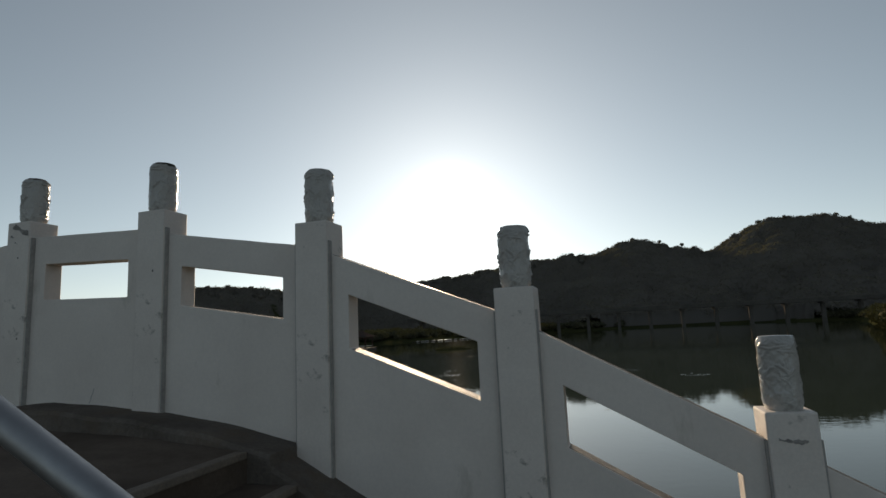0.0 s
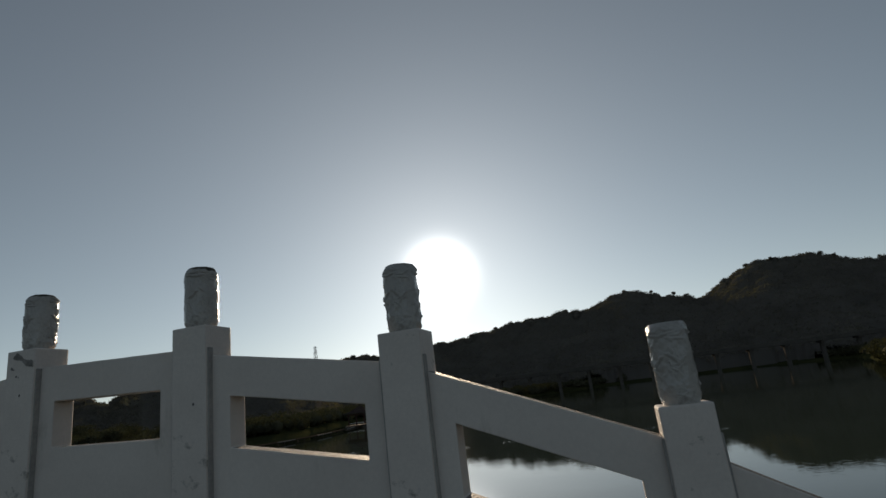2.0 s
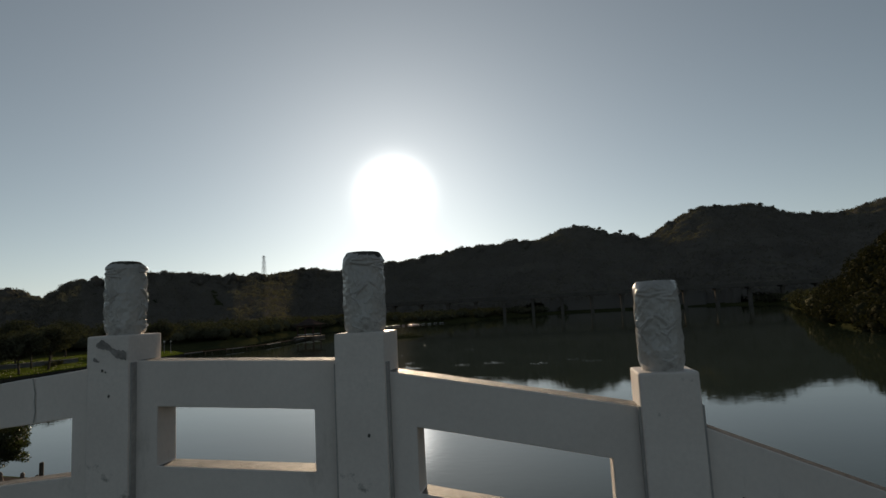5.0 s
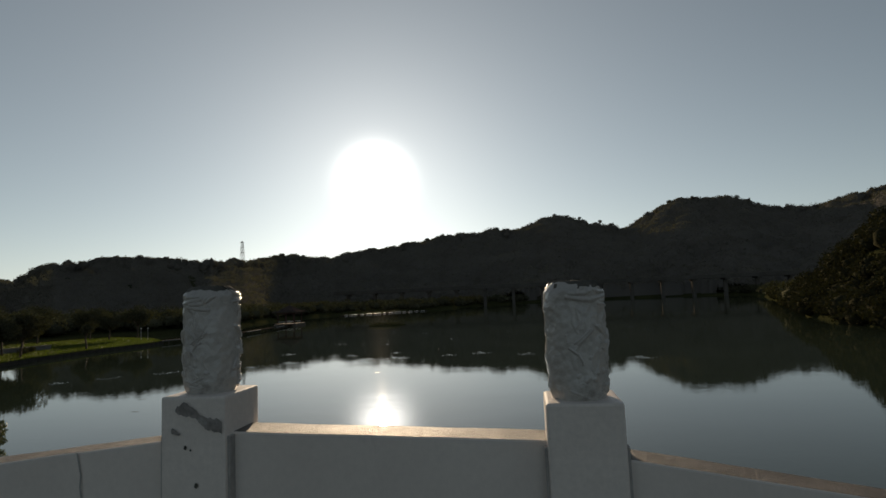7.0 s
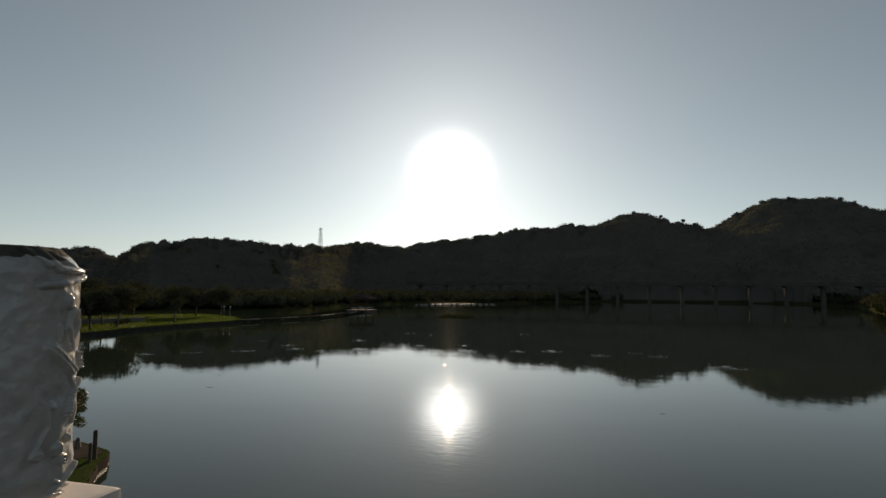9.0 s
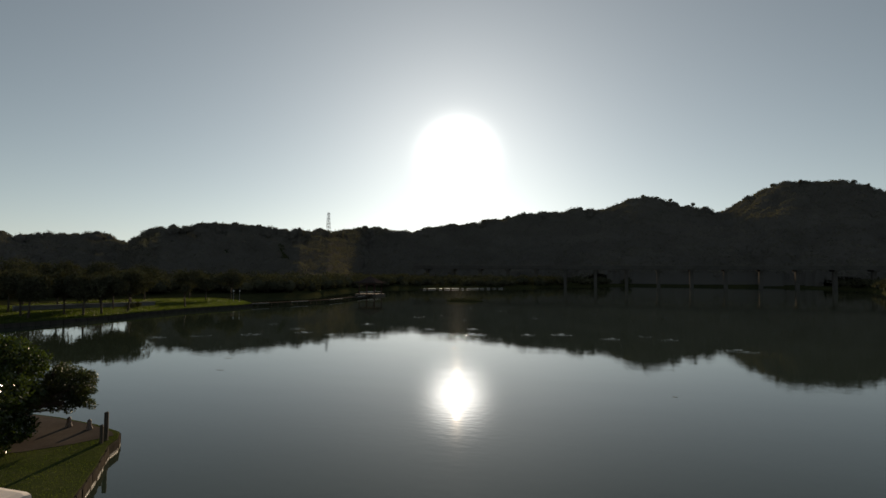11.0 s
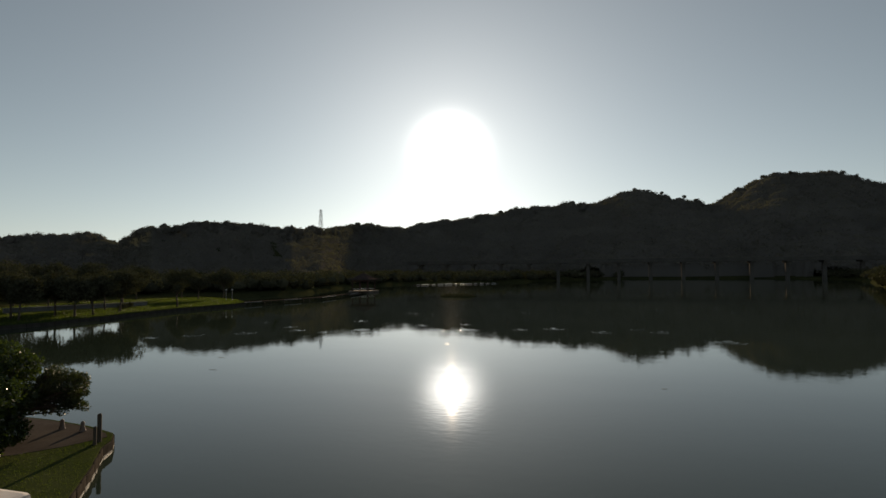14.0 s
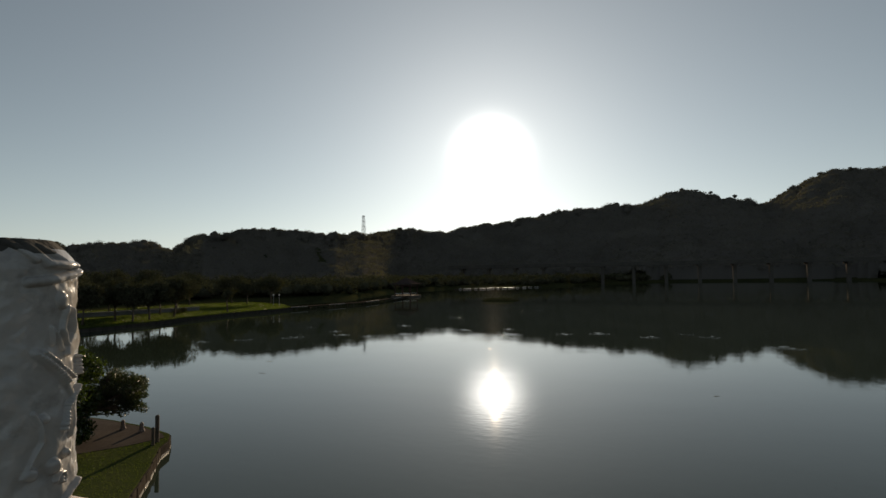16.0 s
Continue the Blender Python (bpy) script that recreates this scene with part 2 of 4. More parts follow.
def box(bm, lo, hi, bevel=0.0):
    r = bmesh.ops.create_cube(bm, size=1.0)
    s = [b - a for a, b in zip(lo, hi)]
    c = [(a + b) / 2 for a, b in zip(lo, hi)]
    for v in r["verts"]:
        v.co = Vector((v.co.x * s[0] + c[0], v.co.y * s[1] + c[1], v.co.z * s[2] + c[2]))
    if bevel:
        edges = list({e for v in r["verts"] for e in v.link_edges})
        bmesh.ops.bevel(bm, geom=edges, offset=bevel, segments=2, affect="EDGES", profile=0.6)
    return bm


def tube(bm, points, radii, sides=12, cap=True):
    rings = []
    for i, (pt, rad) in enumerate(zip(points, radii)):
        pt = Vector(pt)
        a, b = Vector(points[max(i - 1, 0)]), Vector(points[min(i + 1, len(points) - 1)])
        d = (b - a).normalized()
        u = d.orthogonal().normalized() if abs(d.z) > 0.95 else d.cross(Vector((0, 0, 1))).normalized()
        v = d.cross(u)
        rings.append([bm.verts.new(pt + rad * (math.cos(k / sides * math.tau) * u + math.sin(k / sides * math.tau) * v)) for k in range(sides)])
    for r0, r1 in zip(rings, rings[1:]):
        for k in range(sides):
            bm.faces.new((r0[k], r0[(k + 1) % sides], r1[(k + 1) % sides], r1[k]))
    if cap:
        bm.faces.new(rings[0])
        bm.faces.new(rings[-1][::-1])
    return bm


def prism(bm, outline, z0, z1):
    lo = [bm.verts.new((x, y, z0)) for x, y in outline]
    hi = [bm.verts.new((x, y, z1)) for x, y in outline]
    n = len(lo)
    bm.faces.new(hi)
    bm.faces.new(lo[::-1])
    for i in range(n):
        bm.faces.new((lo[i], lo[(i + 1) % n], hi[(i + 1) % n], hi[i]))
    return bm


def raw_mesh(name, verts, faces):
    me = bpy.data.meshes.new(name)
    me.from_pydata(verts.tolist(), [], faces.tolist())
    me.update()
    return me


def leaf_cloud(rng, centres, size, aspect=0.5, face=None):
    """Bent leaves (two triangles each) of about the given size at the given places."""
    n = len(centres)
    a = rng.normal(size=(n, 3))
    if face is not None:
        a = np.cross(a, face + 0.5 * rng.normal(size=(n, 3)))
    a /= np.linalg.norm(a, axis=1)[:, None]
    b = np.cross(a, rng.normal(size=(n, 3)) if face is None else face + 0.5 * rng.normal(size=(n, 3)))
    b /= np.linalg.norm(b, axis=1)[:, None]
    s = size * rng.uniform(0.6, 1.3, (n, 1))
    c = np.cross(a, b)
    quad = np.stack([centres - a * s / 2, centres + b * s * aspect / 2 + c * s * 0.08, centres + a * s / 2, centres - b * s * aspect / 2 + c * s * 0.08], 1)
    faces = np.arange(4 * n).reshape(n, 4)
    return quad.reshape(-1, 3), faces


def in_blobs(rng, blobs, count, shell=0.55):
    """Random places near the surface of several round clumps."""
    w = np.array([b[3] ** 2 for b in blobs])
    k = rng.choice(len(blobs), count, p=w / w.sum())
    d = rng.normal(size=(count, 3))
    d /= np.linalg.norm(d, axis=1)[:, None]
    r = rng.uniform(shell, 1.05, (count, 1))
    B = np.array(blobs)[k]
    return B[:, :3] + d * r * B[:, 3:4] * np.array((1, 1, 0.8))


# ---- the land: one sheet from the lake bed to beyond the hills ----
HILLS = ((-51.6, 3.66, -0.30), (-45.75, 3.13, 0.32), (-46.48, 1.15, -0.75), (-37.7, 4.57, 1.20), (-29.27, 2.67, 0.38),
         (-24.83, 2.78, 0.79), (-13.51, 7.48, 0.87), (-2.11, 8.98, 2.15), (5.70, 2.15, -1.79), (5.51, 3.14, 3.32),
         (15.25, 4.49, 2.96), (22.45, 7.68, 1.45), (20.22, 2.04, 0.97), (33.05, 5.85, 1.65), (40.51, 7.61, 2.39),
         (2.2, 2.0, 0.35), (-36.0, 3.0, -0.28), (-46.4, 1.3, -0.2), (-8.2, 2.0, 0.18), (-26.7, 2.0, -0.17), (-3.1, 0.9, 0.22),
         (-49.8, 0.9, 0.19), (-4.5, 0.9, -0.19), (-38.4, 0.9, -0.17), (10.9, 0.9, -0.15), (-52.4, 0.9, 0.15), (12.2, 0.9, 0.13), (5.6, 0.9, 0.14))
SHORE = ((-180, 60), (-90, 60), (-65, 75), (-57, 102), (-45, 122), (-36, 128), (-30, 140), (-25, 200), (-20, 232), (-10, 240),
         (-4, 300), (2, 345), (15, 350), (21, 310), (23.5, 150), (25, 104), (27, 90), (31, 74), (40, 60), (60, 50), (180, 60))
CANOPY = 7.0


def ridge(az):
    """How far the skyline stands: a near hill behind the park, high hills far beyond the lake."""
    return np.interp(az, (-70, -47.5, -44, -31.5, -28.5, -25, -16, -8, 24, 36), (560, 560, 240, 240, 300, 450, 560, 640, 640, 560))


def slope_run(az):
    """How far a hill's foot lies before its crest."""
    return np.interp(az, (-70, -47.5, -44, -31.5, -25, -15, 0, 36), (125, 125, 53, 53, 110, 190, 285, 285))


def growth(az):
    """Size of the crowns on a hill, from the near one to the far ones."""
    return np.clip(ridge(az) / 450.0, 0.53, 1.75)




def shore(az):
    return np.interp(az, [a for a, r in SHORE], [r for a, r in SHORE])


def step01(t):
    t = np.clip(t, 0, 1)
    return t * t * (3 - 2 * t)


def land_height(az, r):
    rise = 4.66 + 0.966 * np.clip(az, -60, 50) / 50 + sum(a * np.exp(-(((az - c) / w) ** 2)) for c, w, a in HILLS)
    rise = np.where(np.abs(az) > 70, 3.0, rise)
    crest = ridge(az)
    top = np.tan(np.radians(rise)) * crest + 5.5 - CANOPY * growth(az)
    rs = shore(az)
    foot = np.maximum(rs + 6, crest - slope_run(az))
    far = top * np.clip((r - foot) / (crest - foot), 0, 1) ** 1.1 * (1 - 0.35 * step01((r - crest - 30) / 400))
    near_top = np.tan(np.radians(np.clip((az - 24.6) * 0.9 + np.where(az > 25, 0.45 * np.sin(az * 2.3) + 0.3 * np.sin(az * 5.1), 0), 0, 11))) * (rs + 34) + 1.0
    near = near_top * step01((r - rs - 1) / 33.0) * (1 - step01((r - rs - 60) / 60))
    land = 0.7 + np.maximum(far, np.where(az < 100, near, 0))
    return np.where(r < rs, -1.6 + 2.2 * step01((r - rs + 3) / 3.0), land)


az_list = np.concatenate((np.arange(-180, -70, 4.0), np.arange(-70, 50, 0.75), np.arange(50, 180, 4.0)))
r_list = np.concatenate(([1.0, 8, 16, 24, 32, 40, 46], np.arange(50, 130, 4.0), np.arange(130, 520, 9.0), np.arange(520, 900, 16.0), [950, 1100, 1500, 2200, 3200]))
AZ, RR = np.meshgrid(az_list, r_list, indexing="ij")
ZZ = land_height(AZ, RR)
wob = np.sin(AZ * 1.9 + RR * 0.05) * np.cos(RR * 0.063 + AZ * 0.7)
ZZ = ZZ + np.where(ZZ > 6, wob * 1.6, 0)
ZZ = np.where(RR > 1200, np.minimum(ZZ, 25), ZZ)
V = np.stack([RR * np.sin(np.radians(AZ)), RR * np.cos(np.radians(AZ)), ZZ], -1).reshape(-1, 3)
na, nr = len(az_list), len(r_list)
I, J = np.meshgrid(np.arange(na), np.arange(nr - 1), indexing="ij")
I2 = (I + 1) % na
F = np.stack([I * nr + J, I2 * nr + J, I2 * nr + J + 1, I * nr + J + 1], -1).reshape(-1, 4)
F = F[:, ::-1]
ground = finish(new("ground", raw_mesh("ground", V, F)), EARTH, True)
tagged(ground, "earth lake bed, shores and wooded hills", "ground", kind="structure")

bm = bmesh.new()
bmesh.ops.create_circle(bm, cap_ends=True, radius=520.0, segments=96)
water = part("water", bm, WATER)
tagged(water, "still dark green lake mirroring the sky and hills", "water", kind="structure")

# woods on the hills: lumpy crowns with ragged leaf tufts, one mass
rng = np.random.default_rng(5)


def ico():
    b = bmesh.new()
    bmesh.ops.create_icosphere(b, subdivisions=1, radius=1.0)
    vs = np.array([v.co[:] for v in b.verts])
    fs = np.array([[v.index for v in f.verts] for f in b.faces])
    b.free()
    return vs, fs


def wood_mass(name, az, r, size, tufts, tuft, core, label, mat=WOODS, lift=0.0):
    """Many crowns in one mesh: a lumpy inner core each, under a coat of leaf tufts."""
    n = len(az)
    vs, fs = ico()
    z = land_height(az, r)
    c = np.stack([r * np.sin(np.radians(az)), r * np.cos(np.radians(az)), z + lift + size * 0.35], -1)
    tall = rng.uniform(0.65, 1.1, (n, 1, 1))
    q = vs[None] * rng.uniform(0.7, 1.2, (n, len(vs), 1))
    q[:, :, 2:] *= tall
    allv = c[:, None] + q * size[:, None, None] * core
    faces = (fs[None] + (np.arange(n) * len(vs))[:, None, None]).reshape(-1, 3)
    d = rng.normal(size=(n, tufts, 3))
    d[:, :, 2] = np.abs(d[:, :, 2]) - 0.25
    d /= np.linalg.norm(d, axis=2)[..., None]
    d[:, :, 2:] *= tall
    tc = (c[:, None] + d * size[:, None, None] * 0.60 * rng.uniform(0.74, 1.02, (n, tufts, 1))).reshape(-1, 3)
    lv, lf = leaf_cloud(rng, tc, tuft, 0.75)
    me = bpy.data.meshes.new(name)
    me.from_pydata(np.concatenate((allv.reshape(-1, 3), lv)).tolist(), [], faces.tolist() + (lf + n * len(vs)).tolist())
    return tagged(finish(new(name, me), mat, True), label, "woods", kind="stuff")


# the closed canopy of the hill woods
c_az, c_u = np.arange(-67, 37, 0.16), np.concatenate((np.linspace(0, 0.6, 40, endpoint=False), np.linspace(0.6, 1.06, 48)))
CA, CU = np.meshgrid(c_az, c_u, indexing="ij")
CF = np.maximum(shore(CA), ridge(CA) - slope_run(CA) - 8.0)
CR = CF + (ridge(CA) - CF) * CU
CZ = land_height(CA, CR)
CX, CY = CR * np.sin(np.radians(CA)), CR * np.cos(np.radians(CA))
CK = growth(CA)
bump = np.empty(CA.size)
for i, (x, y, k) in enumerate(zip(CX.ravel(), CY.ravel(), CK.ravel())):
    d = noise.voronoi(Vector((x / k / 11.5, y / k / 11.5, 0.0)))[0][0]
    e = noise.voronoi(Vector((x / k / 3.4, y / k / 3.4, 5.0)))[0][0]
    bump[i] = k * (5.2 * max(0.0, 1 - 1.5 * d * d) + 1.5 * max(0.0, 1 - 1.2 * e * e) + 1.6 * noise.noise(Vector((x / k / 19, y / k / 19, 2.0))))
CZ = CZ + np.where(CZ > 1.2, 0.2 + bump.reshape(CA.shape), -2.0)
VC = np.stack([CX, CY, CZ], -1).reshape(-1, 3)
na, nr = len(c_az), len(c_u)
I, J = np.meshgrid(np.arange(na - 1), np.arange(nr - 1), indexing="ij")
FC = np.stack([I * nr + J, I * nr + J + 1, (I + 1) * nr + J + 1, (I + 1) * nr + J], -1).reshape(-1, 4)
pick = rng.integers(0, len(VC), 280000)
pick = pick[VC[pick, 2] > 2.5]
k = CK.ravel()[pick][:, None]
out_dir = np.stack([-np.sin(np.radians(CA)), -np.cos(np.radians(CA)), 0 * CA + 0.5], -1).reshape(-1, 3)[pick]
lv, lf = leaf_cloud(rng, VC[pick] + k * rng.normal(size=(len(pick), 3)) * np.array((0.9, 0.9, 0.4)), 0.95 * k, 0.8, out_dir)
me = bpy.data.meshes.new("hill_woods")
me.from_pydata(np.concatenate((VC, lv)).tolist(), [], FC.tolist() + (lf + len(VC)).tolist())
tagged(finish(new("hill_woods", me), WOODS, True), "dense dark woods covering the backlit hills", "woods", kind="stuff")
count = 950
az = rng.uniform(-66, 36, count)
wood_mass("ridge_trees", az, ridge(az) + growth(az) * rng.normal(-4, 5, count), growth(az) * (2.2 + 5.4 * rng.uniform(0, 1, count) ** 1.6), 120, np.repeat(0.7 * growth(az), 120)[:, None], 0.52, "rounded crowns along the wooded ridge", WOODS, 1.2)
count = 900
az = rng.uniform(22.4, 48, count)
r = shore(az) + rng.uniform(0, 75, count) * rng.uniform(0.0, 1, count) - 1.5
wood_mass("shore_woods", az, r, rng.uniform(1.6, 4.4, count), 170, 0.42, 0.42, "brownish green trees on the near wooded slope", SLOPE)
count = 480
az = rng.uniform(-66, -22, count)
r = shore(az) + rng.uniform(10, 50, count)
wood_mass("park_woods", az, r, rng.uniform(2.8, 5.2, count), 130, 0.55, 0.40, "dark park trees at the foot of the hills", PARKLEAF)
count = 460
az = np.where(rng.uniform(0, 1, count) < 0.8, rng.uniform(-26, 3, count), rng.uniform(18, 25, count))
r = shore(az) + rng.uniform(6, 70, count)
wood_mass("far_shore_woods", az, r, rng.uniform(2.8, 5.2, count), 90, 0.8, 0.40, "dark trees behind the far shore", PARKLEAF)

# ---- the bridge ----
APEX = -0.75
POSTS = {"y": (-3.31, 5.14), "z": (-2.202, 5.41), "a": (-1.10, 5.536), "b": (0.0, 5.5), "c": (1.111, 5.316), "d": (2.229, 4.872), "e": (3.372, 4.265),
         "f": (4.50, 3.66), "x": (-4.42, 4.70)}
STEP_X, STEP_Z, TREAD, RISER = 0.87, 3.80, 0.28, 0.15
FAR_EDGE = -4.3


def deck_z(x):
    if x > STEP_X:
        return STEP_Z - (x - STEP_X) * RISER / TREAD
    if x < 2 * APEX - STEP_X:
        return STEP_Z - (2 * APEX - STEP_X - x) * RISER / TREAD
    return STEP_Z + 0.10 * (1 - ((x - APEX) / (STEP_X - APEX)) ** 2)


def kerb_z(x):
    s = abs(x - APEX)
    top = 4.02 - 0.060 * s - 0.024 * s ** 3
    if s > 1.76:
        top = 3.73 - (s - 1.76) * 0.535
    return top


bridge = thing("footbridge", "humped white concrete footbridge with brown stone steps", "bridge", kind="structure")
xs = np.linspace(2 * APEX - STEP_X, STEP_X, 25)
bm = bmesh.new()
rows = []
for x in xs:
    z = deck_z(x)
    rows.append([bm.verts.new((x, yy, zz)) for yy, zz in ((-0.10, z), (FAR_EDGE, z), (FAR_EDGE, z - 0.5), (-0.10, z - 0.5))])
for a, b in zip(rows, rows[1:]):
    for k in range(4):
        bm.faces.new((a[k], a[(k + 1) % 4], b[(k + 1) % 4], b[k]))
bm.faces.new(rows[0])
bm.faces.new(rows[-1][::-1])
part("deck", bm, STEP, bridge, "dark worn deck paving")
bm = bmesh.new()
rows = []
for x in sorted(set(np.concatenate((np.arange(-9.5, 8.0, 0.07), (APEX + 1.755, APEX + 1.765, APEX - 1.755, APEX - 1.765))))):
    z = kerb_z(x)
    inner = -0.34 + 0.006 * math.sin(x * 9.0) + 0.005 * math.sin(x * 23.0)
    dz = 0.006 * math.sin(x * 13.0)
    rows.append([bm.verts.new((x, yy, zz)) for yy, zz in ((0.12, z), (inner + 0.015, z + dz), (inner, z - 0.02 + dz), (inner, z - 0.35), (0.12, z - 0.6))])
for a, b in zip(rows, rows[1:]):
    for k in range(5):
        bm.faces.new((a[k], a[(k + 1) % 5], b[(k + 1) % 5], b[k]))
bm.faces.new(rows[0])
bm.faces.new(rows[-1][::-1])
part("kerb", bm, CONCRETE, bridge, "rough grey cement kerb under the balustrade")
step_me = mesh_of("step", box(bmesh.new(), (-0.03, FAR_EDGE, -0.30), (TREAD + 0.004, -0.336, 0), 0.010))
step_me.materials.append(STEP)
nose_me = mesh_of("nosing", box(bmesh.new(), (TREAD - 0.052, FAR_EDGE, -0.030), (TREAD + 0.012, -0.345, 0.005), 0.006))
nose_me.materials.append(NOSING)
for side in (1, -1):
    for k in range(22):
        st = new("step", step_me)
        nose = new("nosing", nose_me)
        nose.parent = st
        st.parent = bridge
        z = STEP_Z - RISER * (k + 1)
        if side > 0:
            st.location = (STEP_X + TREAD * k, 0, z)
        else:
            st.location = (2 * APEX - STEP_X - TREAD * k, FAR_EDGE - 0.336, z)
            st.rotation_euler = (0, 0, math.pi)
# arched body under the deck
bm = bmesh.new()
outline = [(-9.5, -1.0), (-9.5, 0.2)] + [(x, deck_z(x) - 0.45) for x in np.linspace(-8.6, 7.1, 40)] + [(8.0, 0.2), (8.0, -1.0), (4.2, -1.0)]
outline += [(APEX + 4.6 * math.cos(a), -1.0 + 3.9 * math.sin(a)) for a in np.linspace(0.06, math.pi - 0.06, 18)] + [(-5.7, -1.0)]
front = [bm.verts.new((x, 0.05, z)) for x, z in outline]
back = [bm.verts.new((x, FAR_EDGE, z)) for x, z in outline]
bm.faces.new(front)
bm.faces.new(back[::-1])
for i in range(len(front)):
    j = (i + 1) % len(front)
    bm.faces.new((front[i], back[i], back[j], front[j]))
bmesh.ops.triangulate(bm, faces=[f for f in bm.faces if len(f.verts) > 4])
part("arch_body", bm, WHITE, bridge)
landing = part("landing_nosing", box(bmesh.new(), (STEP_X - 0.055, FAR_EDGE, STEP_Z - 0.03), (STEP_X + 0.012, -0.345, STEP_Z + 0.006), 0.006), NOSING, bridge)


# strokes of the carved dragon relief: half width, height and line, all in mm, along the girth and up the finial
STROKES = ((5.5, 6, ((91, 270), (64, 273), (21, 281))), (5.5, 6, ((85, 309), (72, 290), (29, 289))), (5, 5, ((66, 308), (46, 293))), (5, 5, ((110, 315), (96, 307), (83, 295))),
           (9, 4, ((53, 250), (52, 248))), (4.5, 5, ((66, 292), (63, 288))), (2.4, 3, ((66, 220), (63, 202))), (3.2, 4, ((46, 242), (51, 218), (41, 199))),
           (3.2, 4, ((35, 238), (33, 212), (44, 189))), (2.6, 3, ((59, 215), (51, 195))), (5.5, 3.2, ((83, 194), (61, 175), (40, 152), (29, 132), (33, 99))))
STROKES_LOW = ((2.3, 3.4, ((85, 131), (78, 119), (75, 99), (83, 83), (93, 66))), (4.5, 4, ((75, 125), (73, 123))), (7, 5.5, ((87, 68), (84, 67))), (8, 6, ((61, 71), (60, 68))),
               (5, 5, ((42, 79), (40, 77))), (3, 4.5, ((70, 18), (51, 26), (17, 41))), (3, 4.5, ((68, 17), (33, 9))), (2.8, 4, ((59, 30), (24, 16))))
BEAD_ROWS = (((83, 194), (61, 175), (41, 156)), ((75, 195), (53, 175), (33, 159)), ((21, 149), (44, 132), (53, 113), (53, 103)), ((15, 182), (18, 159)))
GIRTH = math.tau * 83.0


def carving(theta, z, turn):
    """Relief in metres over arrays of angle and height: a coiled dragon, its beaded spine, flames and scrolls."""
    h = np.zeros(theta.shape)
    for turn_by, flip, lift, squash in ((0.0, 1, 0, 1.0), (115.0, -1, -14, 1.03), (240.0, 1, 9, 0.96), (178.0, -1, 3, 0.9)):
        s = (radians(54 + turn + turn_by) - theta) * 83.0 * flip
        zz = (z - lift) / squash

        def away(px, py):
            return (s - px + GIRTH / 2) % GIRTH - GIRTH / 2, zz - py

        scroll = tuple((48 + (9 - 1.1 * k) * math.cos(k * 1.05), 53 + (9 - 1.1 * k) * math.sin(k * 1.05)) for k in range(8))
        for width, height, line in STROKES + STROKES_LOW + ((2.4, 4.0, scroll),):
            for (xa, ya), (xb, yb) in zip(line, line[1:]):
                dx, dy = away(xa, ya)
                ux, uy = xb - xa, yb - ya
                f = np.clip((dx * ux + dy * uy) / (ux * ux + uy * uy), 0, 1)
                d = np.hypot(dx - f * ux, dy - f * uy) / width
                h = np.maximum(h, (height if turn_by == 0 else 0.4 * height) * np.sqrt(np.clip(1 - d * d, 0, 1)))
        for line in BEAD_ROWS:
            for (xa, ya), (xb, yb) in zip(line, line[1:]):
                n = max(2, round(math.hypot(xb - xa, yb - ya) / 4.4))
                for k in range(n):
                    dx, dy = away(xa + (xb - xa) * k / n, ya + (yb - ya) * k / n)
                    d = np.hypot(dx, dy) / 2.5
                    h = np.where(d < 1, np.maximum(h, (2.6 if turn_by == 0 else 1.3) + 2.8 * np.sqrt(np.clip(1 - d * d, 0, 1))), h)
    return h * 0.0015


